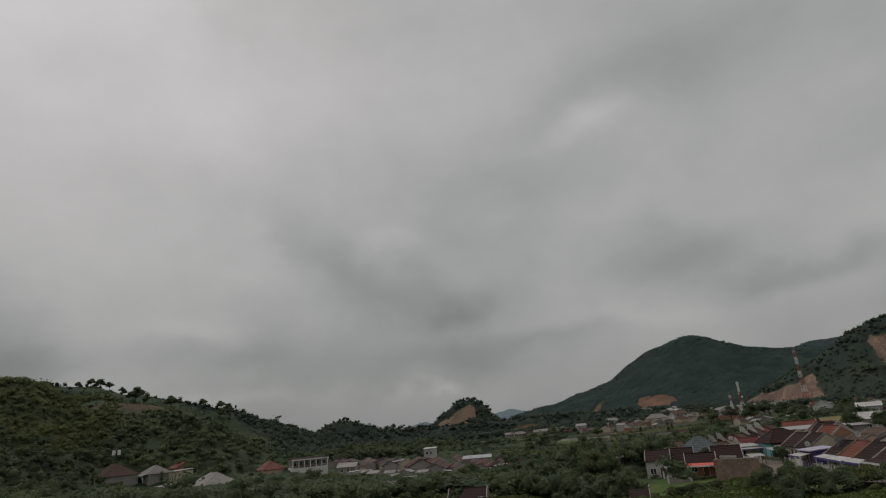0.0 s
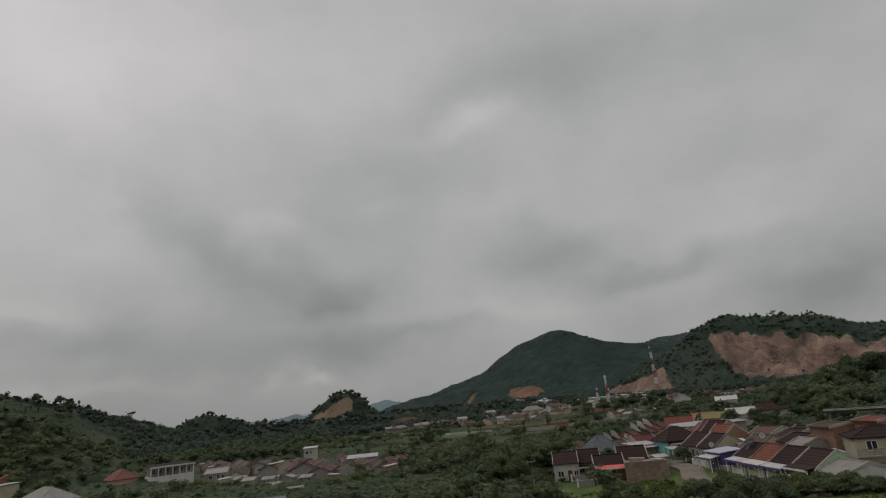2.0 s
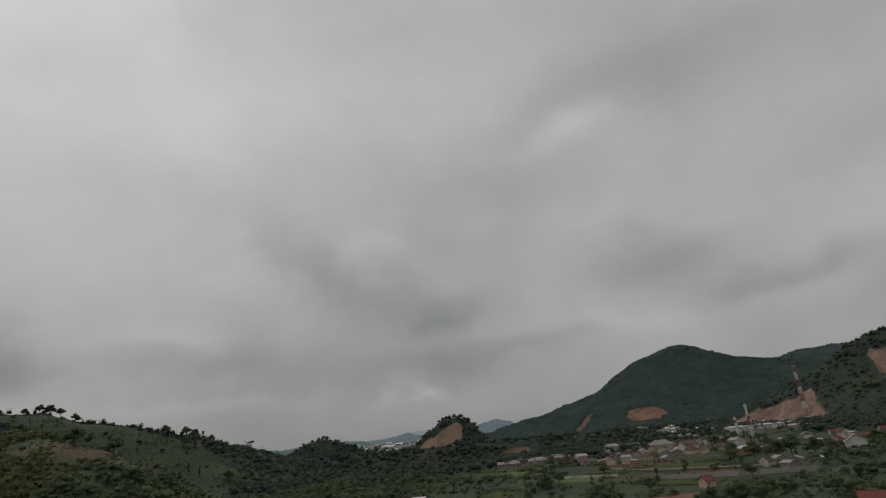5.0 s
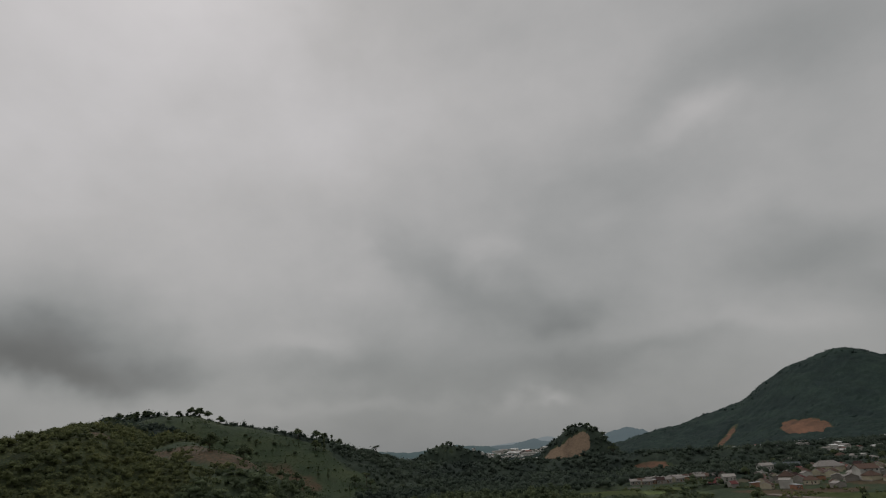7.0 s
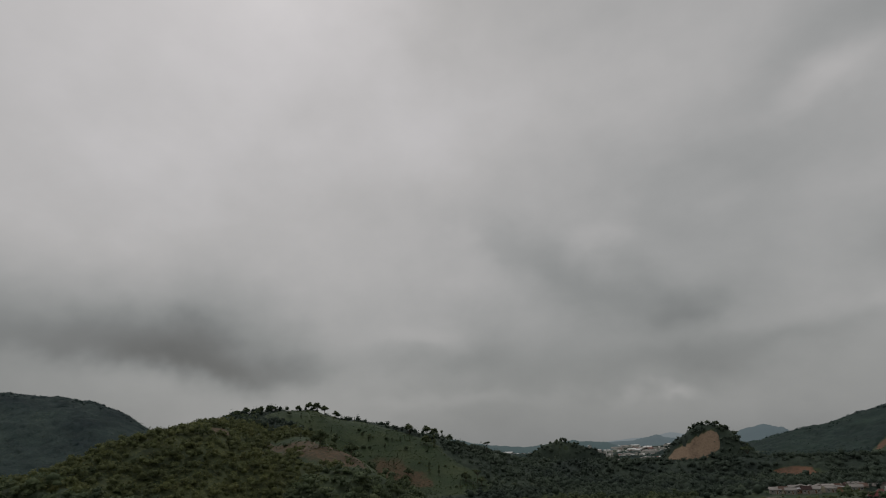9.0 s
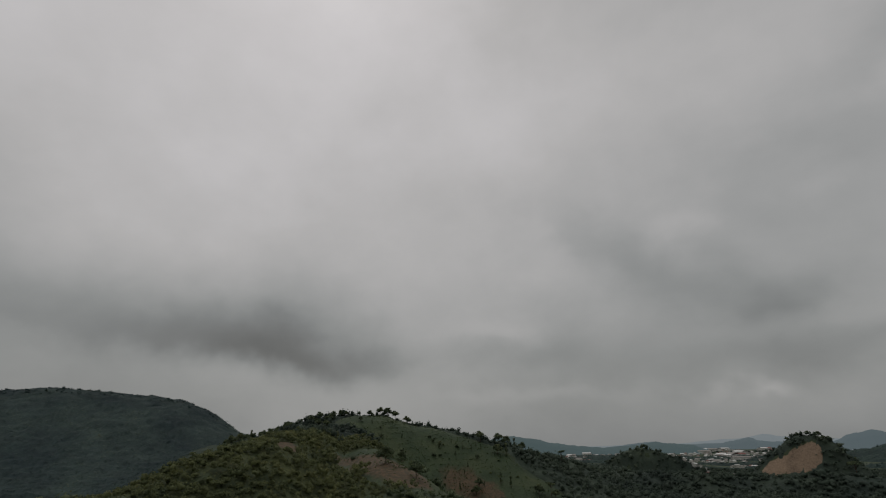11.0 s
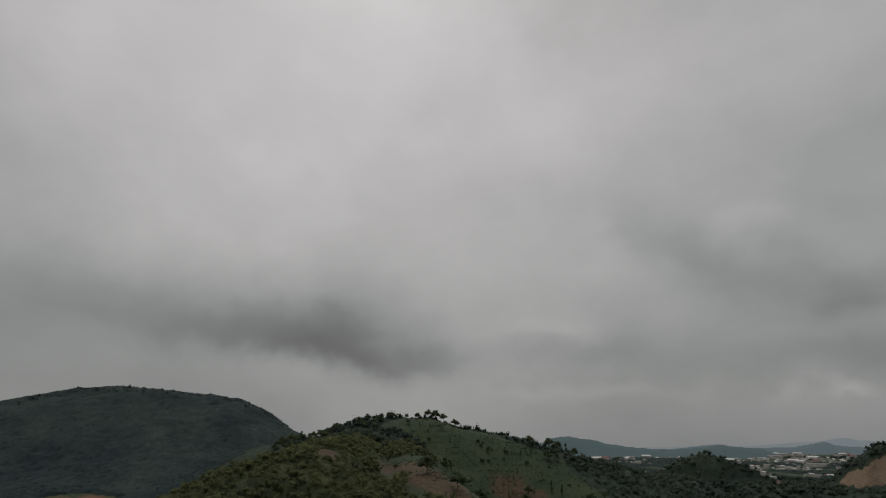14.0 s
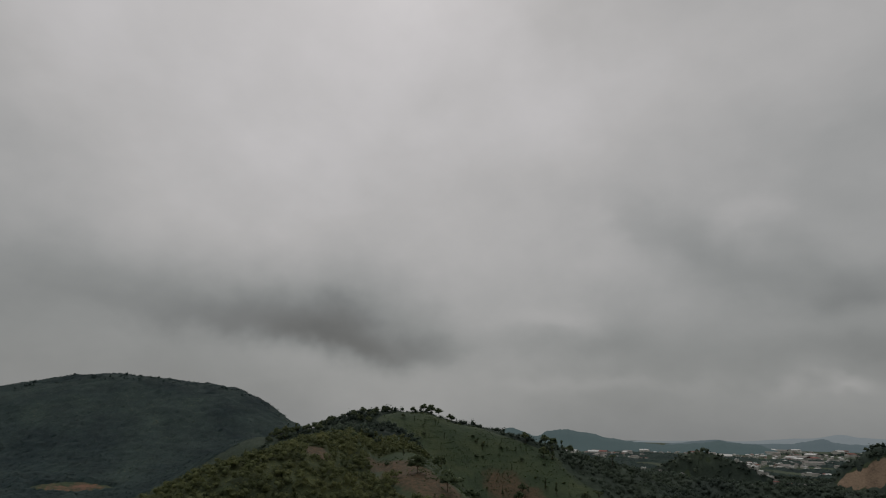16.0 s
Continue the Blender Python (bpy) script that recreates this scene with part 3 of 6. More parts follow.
def build_ground():
    fine = list(np.arange(-100, 19, 0.42)) + list(np.arange(19, 44, 0.14)) + list(np.arange(44, 56, 0.35))
    rest = list(np.arange(56, 260, 4.0))
    angles = np.radians(fine + rest)
    radii = [0.0] + list(np.arange(12, 150, 4.0)) + list(150 * 1.0125 ** np.arange(0, 281))
    radii = np.array(sorted(set([r for r in radii if r < 4880 and not 660 < r < 850] + list(np.arange(660, 850, 2.6)))))
    a, r = np.meshgrid(angles, radii, indexing="ij")
    x, y = r * np.sin(a), r * np.cos(a)
    z = ground_z(x, y)
    na, nr = x.shape
    verts = np.stack([x, y, z], -1).reshape(-1, 3)
    i, j = np.meshgrid(np.arange(na), np.arange(nr - 1), indexing="ij")
    k = (i + 1) % na
    quads = np.stack([i * nr + j, i * nr + j + 1, k * nr + j + 1, k * nr + j], -1).reshape(-1, 4)
    me = bpy.data.meshes.new("ground")
    me.from_pydata(verts.tolist(), [], quads.tolist())
    me.polygons.foreach_set("use_smooth", [True] * len(me.polygons))
    cover = np.zeros((len(verts), 3))
    vx, vy = verts[:, 0], verts[:, 1]
    cover[:, 2] = 1 - openness(vx, vy)
    tilled = np.zeros(len(verts))
    for px, py, rx, ry, turn, kind, strength in PATCHES:
        fray = 0.16 * min(rx, 40)
        fx, fy = vx + fray * (waves(vx, vy, 24, 3.0) + 0.6 * waves(vx, vy, 9, 5.0)), vy + fray * (waves(vx, vy, 21, 6.0) + 0.6 * waves(vx, vy, 8, 2.0))
        if kind == "tilled":
            tilled = np.maximum(tilled, strength * inside(fx, fy, px, py, rx, ry, turn))
            continue
        n = {"soil": 0, "rock": 1}[kind]
        cover[:, n] = np.maximum(cover[:, n], strength * inside(fx, fy, px, py, rx, ry, turn))
    for rim, kind, soft in CUTS:
        n = {"soil": 0, "rock": 1}[kind]
        cover[:, n] = np.maximum(cover[:, n], dug(vx, vy, rim, soft))
    at = me.attributes.new("cover", "FLOAT_VECTOR", "POINT")
    at.data.foreach_set("vector", cover.ravel())
    lush = np.zeros(len(verts))
    for c in MEADOWS:
        lush = np.maximum(lush, inside(vx, vy, *c))
    me.attributes.new("lush", "FLOAT", "POINT").data.foreach_set("value", lush)
    me.attributes.new("ochre", "FLOAT", "POINT").data.foreach_set("value", (vx < 0).astype(float))
    me.attributes.new("tilled", "FLOAT", "POINT").data.foreach_set("value", tilled)
    me.materials.append(M["ground"])
    return tagged(new("ground", me), "rolling green hills and valley floor with bare earth patches", "ground", kind="structure")


build_ground()

# ---- trees and woods ----
rng = np.random.default_rng(7)


def ball(level):
    """The corners and triangles of a round lump."""
    bm = bmesh.new()
    bmesh.ops.create_icosphere(bm, subdivisions=level, radius=1.0)
    v = np.array([p.co[:] for p in bm.verts])
    f = np.array([[p.index for p in q.verts] for q in bm.faces])
    bm.free()
    return v, f


def lumps(level, count, rough):
    """Uneven clumps of leaves."""
    v, f = ball(level)
    out = []
    for n in range(count):
        k = np.array([1 + rough * noise.noise(Vector(p * 1.7) + Vector((n * 7.3, 1.1, n * 3.1))) + 0.7 * rough * noise.noise(Vector(p * 4.1) + Vector((n * 2.3, 9.1, n))) for p in v])
        w = v * k[:, None]
        w[:, 2] = np.where(w[:, 2] < -0.35, -0.35 + (w[:, 2] + 0.35) * 0.35, w[:, 2])
        out.append(w)
    return out, f


LUMP = {1: lumps(1, 8, 0.35), 2: lumps(2, 10, 0.6), 3: lumps(3, 6, 0.7)}


def gather(items, level, seed):
    """One mesh's corners and triangles out of many clumps: rows of x, y, z, width, height."""
    r = np.random.default_rng(seed)
    shapes, f = LUMP[level]
    n = len(items)
    pick, turn = r.integers(0, len(shapes), n), r.uniform(0, 6.283, n)
    base = np.stack(shapes)[pick]
    c, s = np.cos(turn)[:, None], np.sin(turn)[:, None]
    x, y = base[:, :, 0] * c - base[:, :, 1] * s, base[:, :, 0] * s + base[:, :, 1] * c
    v = np.stack([x * items[:, 3:4] + items[:, 0:1], y * items[:, 3:4] + items[:, 1:2], base[:, :, 2] * items[:, 4:5] + items[:, 2:3]], -1)
    faces = (f[None] + (np.arange(n) * len(shapes[0]))[:, None, None]).reshape(-1, 3)
    return v.reshape(-1, 3), faces


def sprays(items, per, seed, size, rise=0.3, reach=(0.78, 1.18)):
    """Tufts of leaves standing off the clumps, which make up their surface and fray their outline."""
    r = np.random.default_rng(seed)
    n = len(items) * per
    who = np.repeat(np.arange(len(items)), per)
    d = r.normal(size=(n, 3))
    d[:, 2] = np.where(d[:, 2] < -0.4, -d[:, 2], d[:, 2])
    d /= np.linalg.norm(d, axis=1)[:, None]
    it = items[who]
    c = it[:, :3] + d * np.stack([it[:, 3], it[:, 3], it[:, 4]], -1) * r.uniform(reach[0], reach[1], n)[:, None]
    up = d + 0.5 * r.normal(size=(n, 3)) + (rise[who] if isinstance(rise, np.ndarray) else np.array([0, 0, rise]))
    up /= np.linalg.norm(up, axis=1)[:, None]
    a = np.cross(up, r.normal(size=(n, 3)))
    a /= np.linalg.norm(a, axis=1)[:, None] + 1e-6
    b = np.cross(up, a)
    k = (size * r.uniform(0.45, 1.4, n))[:, None]
    v = np.stack([c - a * k * 0.55 - b * k * 0.35, c + a * k * 0.55 - b * k * 0.35, c + b * k * 0.8 - up * k * 0.2], 1).reshape(-1, 3)
    return v, np.arange(n * 3).reshape(-1, 3)


def mesh_of(name, blocks, material, smooth=True, tone=None):
    verts = np.concatenate([v for v, _ in blocks])
    offs, faces = 0, []
    for v, f in blocks:
        faces.append(f + offs)
        offs += len(v)
    faces = np.concatenate(faces).astype(np.int32)
    me = bpy.data.meshes.new(name)
    me.vertices.add(len(verts))
    me.vertices.foreach_set("co", verts.astype(np.float32).ravel())
    me.loops.add(faces.size)
    me.loops.foreach_set("vertex_index", faces.ravel())
    me.polygons.add(len(faces))
    me.polygons.foreach_set("loop_start", np.arange(0, faces.size, 3, dtype=np.int32))
    me.polygons.foreach_set("use_smooth", [smooth] * len(faces))
    me.update(calc_edges=True)
    if tone is not None:
        mix = np.random.default_rng(len(verts))
        own = np.concatenate([0.5 * np.repeat(tone, len(v) // len(tone)) + 0.5 * np.repeat(mix.random(len(v) // 3 + 1) if len(v) == f.size else np.full(len(v) // 3 + 1, 0.5), 3)[:len(v)] for v, f in blocks])
        me.attributes.new("tone", "FLOAT", "POINT").data.foreach_set("value", own.astype(np.float32))
    me.materials.append(material)
    return me


def crown_lobes(xyz, radius, height, lobes, seed, flat=1.0):
    """Clumps of a wood's crowns: for each tree a few lobes round its middle."""
    r = np.random.default_rng(seed)
    n = len(xyz)
    rows = []
    for k in range(lobes):
        a, far = r.uniform(0, 6.283, n), (0 if k == 0 else 1) * radius * r.uniform(0.35, 0.75, n)
        up = height * (0.62 if k == 0 else 1) * (1 if k == 0 else r.uniform(0.35, 0.85, n))
        size = radius * (r.uniform(0.6, 0.85, n) if k == 0 else r.uniform(0.34, 0.6, n))
        rows.append(np.stack([xyz[:, 0] + far * np.cos(a), xyz[:, 1] + far * np.sin(a), xyz[:, 2] + up, size, size * r.uniform(0.65, 1.1, n) * (1.15 if k == 0 else 0.9) * flat], -1))
    return np.concatenate(rows)


def scatter(box, step, seed):
    r = np.random.default_rng(seed)
    x0, x1, y0, y1 = box
    x, y = np.meshgrid(np.arange(x0, x1, step), np.arange(y0, y1, step))
    x, y = (x + r.uniform(-0.48, 0.48, x.shape) * step).ravel(), (y + r.uniform(-0.48, 0.48, y.shape) * step).ravel()
    return x, y


def in_sight(x, y):
    a = np.degrees(np.arctan2(x + 5, y - 20))
    return (a > -97) & (a < 44)


def skyline():
    """For each bearing, how steeply the land has risen up to each distance, seen from the air over the valley mouth."""
    az, rr = np.radians(np.arange(-110, 60, 0.5)), 40 * 1.02 ** np.arange(0, 205)
    a, r = np.meshgrid(az, rr, indexing="ij")
    slope = (ground_z(r * np.sin(a) - 5, r * np.cos(a) + 45) - 66) / r
    return np.maximum.accumulate(slope, axis=1)


SKYLINE = skyline()


def in_view(x, y, z, slack=7.0):
    """Whether a tree's crown can be seen from the air over the valley mouth at all."""
    d = np.hypot(x + 5, y - 45)
    i = np.clip(((np.degrees(np.arctan2(x + 5, y - 45)) + 110) / 0.5).astype(int), 0, SKYLINE.shape[0] - 1)
    j = np.clip((np.log(np.maximum(d, 40) / 40) / math.log(1.02)).astype(int) - 2, 0, SKYLINE.shape[1] - 1)
    return (z + slack - 66) / d > SKYLINE[i, j]


def on_crest(x, y, z, near=0.008):
    """Whether a place lies along the skyline."""
    i = np.clip(((np.degrees(np.arctan2(x + 5, y - 45)) + 110) / 0.5).astype(int), 0, SKYLINE.shape[0] - 1)
    return (z - 66) / np.hypot(x + 5, y - 45) > SKYLINE[i, -1] - near


def chance(i, j, k):
    """A fixed random number for each cell of a grid."""
    v = np.sin(i * 127.1 + j * 311.7 + k * 74.7) * 43758.5453
    return v - np.floor(v)


def crowns_over(x, y, cell, high):
    """Height and tone of a closed canopy: the tallest of the crowns that stand about each place."""
    top, tone = np.zeros(len(x)), np.full(len(x), 0.4)
    ci, cj = np.floor(x / cell), np.floor(y / cell)
    for di in (-1, 0, 1):
        for dj in (-1, 0, 1):
            i, j = ci + di, cj + dj
            tx, ty = (i + chance(i, j, 1)) * cell, (j + chance(i, j, 2)) * cell
            r = cell * (0.55 + 0.5 * chance(i, j, 3))
            h = high * (0.55 + 0.75 * chance(i, j, 4)) * np.sqrt(np.clip(1 - ((x - tx) ** 2 + (y - ty) ** 2) / r ** 2, 0, 1))
            own = 0.15 + 0.7 * chance(i, j, 5)
            tone, top = np.where(h > top, own, tone), np.maximum(h, top)
    return top, tone


def canopy(name, near, far, ratio, step, cell, high, material, label, belongs, tufts, size):
    """The closed roof of leaves of a wood, one sheet with a bump for every crown; gaps between tufts are shaded by its
    tone.
    """
    r = np.random.default_rng(int(near))
    az = np.radians(np.arange(-97, 44, step))
    rr = near * ratio ** np.arange(0, int(math.log(far / near) / math.log(ratio)) + 1)
    a, d = np.meshgrid(az, rr, indexing="ij")
    a, d = a + r.uniform(-0.4, 0.4, a.shape) * radians(step), d * (1 + r.uniform(-0.4, 0.4, a.shape) * (ratio - 1))
    x, y = (-5 + d * np.sin(a)).ravel(), (20 + d * np.cos(a)).ravel()
    z = ground_z(x, y)
    keep = in_view(x, y, z, high + 4)
    rim = np.zeros(len(x))
    rim[keep] = np.clip(belongs(x[keep], y[keep], z[keep]), 0, 1)
    top, tone = crowns_over(x, y, cell, high)
    v = np.stack([x, y, z - 1.4 + (1.1 + 0.35 * high + top) * rim], -1)
    na, nr = a.shape
    i, j = np.meshgrid(np.arange(na - 1), np.arange(nr - 1), indexing="ij")
    quad = np.stack([i * nr + j, i * nr + j + 1, (i + 1) * nr + j + 1, (i + 1) * nr + j], -1).reshape(-1, 4)
    quad = quad[keep[quad].all(1) & (rim[quad] > 0).any(1)]
    used, back = np.unique(quad, return_inverse=True)
    quad = back.reshape(-1, 4)
    c = v[used]
    spots = np.concatenate([c + r.normal(size=c.shape) * [size, size, 0], np.full((len(c), 1), 0.5 * size), np.full((len(c), 1), 0.35 * size)], axis=1)
    facing = np.stack([(ground_z(c[:, 0] - 6, c[:, 1]) - ground_z(c[:, 0] + 6, c[:, 1])) / 12, (ground_z(c[:, 0], c[:, 1] - 6) - ground_z(c[:, 0], c[:, 1] + 6)) / 12, np.ones(len(c))], -1)
    tuft, tri = sprays(spots, tufts, int(near) + 1, size, 3.0 * facing)
    me = mesh_of(name, [(c, np.concatenate([quad[:, [0, 2, 1]], quad[:, [0, 3, 2]]])), (tuft, tri)], M[material], False)
    # sheet dark, tufts light: shade of the leaf gaps painted into the tone
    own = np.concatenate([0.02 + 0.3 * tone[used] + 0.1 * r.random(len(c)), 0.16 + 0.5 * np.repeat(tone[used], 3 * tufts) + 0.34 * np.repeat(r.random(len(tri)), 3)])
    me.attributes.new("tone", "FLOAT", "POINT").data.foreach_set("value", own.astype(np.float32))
    me.polygons.foreach_set("use_smooth", [True] * (2 * len(quad)) + [False] * len(tri))
    return tagged(new(name, me), label, "woods", kind="stuff")


def grown(name, xyz, rad, h, lobes, flat, core, tufts, size, material, label, seed, rise=0.3, level=1):
    """A stand of trees: crowns of a few clumps each, every clump a leafy heart set with tufts of leaves."""
    r = np.random.default_rng(seed)
    items = crown_lobes(xyz, rad, h, lobes, seed + 1, flat)
    tone = np.tile(np.clip(r.normal(0.5, 0.24, len(xyz)), 0, 1), lobes)
    hearts = gather(items * np.array([1, 1, 1, core, core]), level, seed + 2)
    leaves = sprays(items, tufts, seed + 3, size, rise, (0.62, 1.12))
    me = mesh_of(name, [hearts, leaves], M[material], False, tone)
    me.polygons.foreach_set("use_smooth", [True] * len(hearts[1]) + [False] * len(leaves[1]))
    return tagged(new(name, me), label, "woods", kind="stuff")


LOW = [(-55, 355, 60, 60, 0, 0.5), (10, 250, 50, 40, 0, 0.3), (60, 290, 70, 30, 0, 0.5), (-78, 165, 90, 66, -20, 0.45), (-140, 160, 50, 30, -20, 0.5), (10, 185, 40, 70, 0, -0.25), (70, 230, 50, 40, 0, 0.4), (-60, 300, 60, 30, -20, 0.5), (-60, 130, 90, 40, 0, 0.45), (200, 170, 120, 60, 0, -0.3), (130, 340, 60, 70, 0, 0.4), (86, 187, 14, 10, 0, 0.4), (-85, 225, 80, 60, -45, 0.5)]
SHRUBLAND = [(-250, 170, 70, 60, 40), (-285, 222, 70, 40, 38), (-330, 270, 60, 36, 40), (-226, 218, 40, 20, 30)]


def woods():
    # the near woods, tree by tree
    x, y = scatter((-420, 330, 60, 460), 4.4, 11)
    d = np.hypot(x, y)
    keep = in_sight(x, y) & (d > 100) & (d < 430)
    x, y = x[keep], y[keep]
    open_ = openness(x, y)
    bush = np.zeros(len(x))
    for s in SHRUBLAND:
        bush = np.maximum(bush, inside(x, y, *s))
    low = waves(x, y, 23, 5.0) + 0.5 * waves(x, y, 9, 2.0)
    keep = (open_ < 0.15 + 0.1 * low) & (bush < 0.4) & (rng.random(len(x)) < 0.9)
    x, y, low = x[keep], y[keep], low[keep]
    z = ground_z(x, y)
    keep = in_view(x, y, z, 10.0)
    x, y, z, low = x[keep], y[keep], z[keep], low[keep]
    h = np.clip(rng.normal(5.6, 1.5, len(x)) + 1.1 * low, 2.6, 11)
    h = np.where(rng.random(len(x)) < 0.07, h * 1.5, h)
    for p in LOW:
        h = h * (1 - p[5] * inside(x, y, *p[:5]))
    rad = np.minimum(h * rng.uniform(0.36, 0.66, len(x)), 3.8)
    xyz = np.stack([x, y, z - 0.4], -1)
    d = np.hypot(x, y)
    for some, name, lobes, tufts, size, level, label in ((d < 205, "valley_trees", 5, 56, 0.50, 1, "mixed leafy trees filling the valley floor"), (d >= 205, "near_woods", 4, 18, 0.72, 1, "dense mixed tropical trees covering the valley sides")):
        grown(name, xyz[some], rad[some], h[some], lobes, 0.95, 0.6, tufts, size, "leaf", label, 3, 0.5, level)
    shrubby = lambda u, v: np.max([inside(u, v, *q) for q in SHRUBLAND], axis=0)
    shut = lambda u, v: (0.34 - openness(u, v)) / 0.25
    bare = lambda u, v: np.max([inside(u, v, *q[:5]) for q in PATCHES], axis=0)
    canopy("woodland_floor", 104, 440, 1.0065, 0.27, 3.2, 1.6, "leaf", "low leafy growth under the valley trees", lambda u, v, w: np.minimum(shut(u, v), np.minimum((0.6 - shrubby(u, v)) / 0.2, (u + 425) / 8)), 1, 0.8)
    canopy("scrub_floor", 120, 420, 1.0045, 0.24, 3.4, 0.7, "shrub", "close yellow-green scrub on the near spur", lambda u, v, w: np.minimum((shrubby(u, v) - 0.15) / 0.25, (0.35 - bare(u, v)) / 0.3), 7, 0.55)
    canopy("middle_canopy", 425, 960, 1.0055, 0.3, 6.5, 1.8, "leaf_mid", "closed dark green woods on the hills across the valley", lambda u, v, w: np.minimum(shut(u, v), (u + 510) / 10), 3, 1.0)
    canopy("western_canopy", 425, 990, 1.0045, 0.26, 5.5, 2.2, "leaf_hazed_west", "smooth woods on the broad western hill, haze-tinted blue-green", lambda u, v, w: np.minimum(shut(u, v), (-490 - u) / 10), 3, 1.1)
    canopy("far_canopy", 945, 2000, 1.0042, 0.22, 7.5, 3.2, "leaf_hazed", "closed hazy green woods on the far mountain", lambda u, v, w: np.minimum(shut(u, v), np.minimum(np.minimum(np.maximum((w - 17) / 4, (waves(u, v, 60, 2.0) + 0.1) / 0.2), (u + 900) / 10), (1470 - v) / 10)), 4, 1.5)
    canopy("back_canopy", 1380, 2000, 1.0042, 0.22, 7.5, 3.2, "leaf_hazed_back", "pale hazy green woods on the ridge behind the mountain", lambda u, v, w: np.minimum(shut(u, v), np.minimum(np.minimum((w - 17) / 4, (u - 300) / 10), (v - 1460) / 10)), 3, 1.6)
    # rounded young trees on the spur
    x, y = scatter((-420, -150, 60, 330), 3.1, 12)
    bush = np.max([inside(x, y, *q) for q in SHRUBLAND], axis=0)
    keep = (bush > 0.3) & (bare(x, y) < 0.2) & (rng.random(len(x)) < 0.9)
    x, y = x[keep], y[keep]
    h = np.clip(rng.normal(3.5, 0.9, len(x)) + 1.0 * waves(x, y, 17, 8.0), 1.4, 6.5)
    xyz = np.stack([x, y, ground_z(x, y) - 0.5], -1)
    grown("hillside_scrub", xyz, np.minimum(h * rng.uniform(0.45, 0.75, len(x)), 2.5), h, 3, 0.95, 0.62, 30, 0.5, "shrub", "yellow-green rounded young trees covering the near spur", 13, 0.6)
    # woods of the middle distance
    x, y = scatter((-860, 620, 90, 1010), 4.5, 21)
    d = np.hypot(x, y)
    keep = in_sight(x, y) & (((d >= 430) & (d < 960)) | ((x < -420) & (d < 960)))
    x, y = x[keep], y[keep]
    low = waves(x, y, 31, 5.0) + 0.5 * waves(x, y, 11, 2.0)
    keep = (openness(x, y) < 0.15 + 0.1 * low) & (rng.random(len(x)) < 0.85)
    x, y, low = x[keep], y[keep], low[keep]
    z = ground_z(x, y)
    keep = in_view(x, y, z)
    x, y, z, low = x[keep], y[keep], z[keep], low[keep]
    west = x < -470
    keep = ~west | (rng.random(len(x)) < 0.7 * on_crest(x, y, z))
    x, y, z, low, west = x[keep], y[keep], z[keep], low[keep], west[keep]
    h = np.where(west, np.clip(rng.normal(3.2, 0.9, len(x)), 1.6, 7), np.clip(rng.normal(4.8, 1.4, len(x)) + 1.3 * low, 2.4, 12))
    xyz = np.stack([x, y, z - 0.8], -1)
    rad = h * rng.uniform(0.5, 0.75, len(x))
    hill = (x > 190) & (y > 640)
    some = hill & (rng.random(len(x)) < 0.75)
    grown("hill_woods", xyz[some], rad[some], 0.8 * h[some], 2, 1.1, 0.62, 16, 0.95, "leaf_hill", "fresh green woods on the quarried hill", 25, 1.4)
    some = ~west & ~hill
    grown("middle_woods", xyz[some], rad[some], h[some], 2, 1.1, 0.62, 9, 1.15, "leaf_mid", "dark green woods on the hills across the valley", 23, 0.9)
    grown("western_woods", xyz[west], 0.8 + 0.6 * rad[west], h[west], 2, 1.0, 0.6, 18, 1.0, "leaf_hazed_west", "single taller trees on the broad western hill", 27, 0.8)
    # far woods
    x, y = scatter((-1500, 1100, 300, 1900), 8.0, 31)
    d = np.hypot(x, y)
    z = ground_z(x, y)
    keep = in_sight(x, y) & (d >= 950) & (d < 1950) & (openness(x, y) < 0.3) & (rng.random(len(x)) < 0.75 * on_crest(x, y, z))
    x, y, z = x[keep], y[keep], z[keep]
    keep = in_view(x, y, z)
    x, y, z = x[keep], y[keep], z[keep]
    h = np.clip(rng.normal(3.6, 1.6, len(x)), 1.2, 9)
    xyz = np.stack([x, y, z - 1.0], -1)
    grown("far_woods", xyz, 1.5 + h * rng.uniform(0.3, 0.7, len(x)), h, 1, 0.9, 0.7, 18, 1.4, "leaf_hazed", "single taller trees on the far mountain", 33, 0.8)


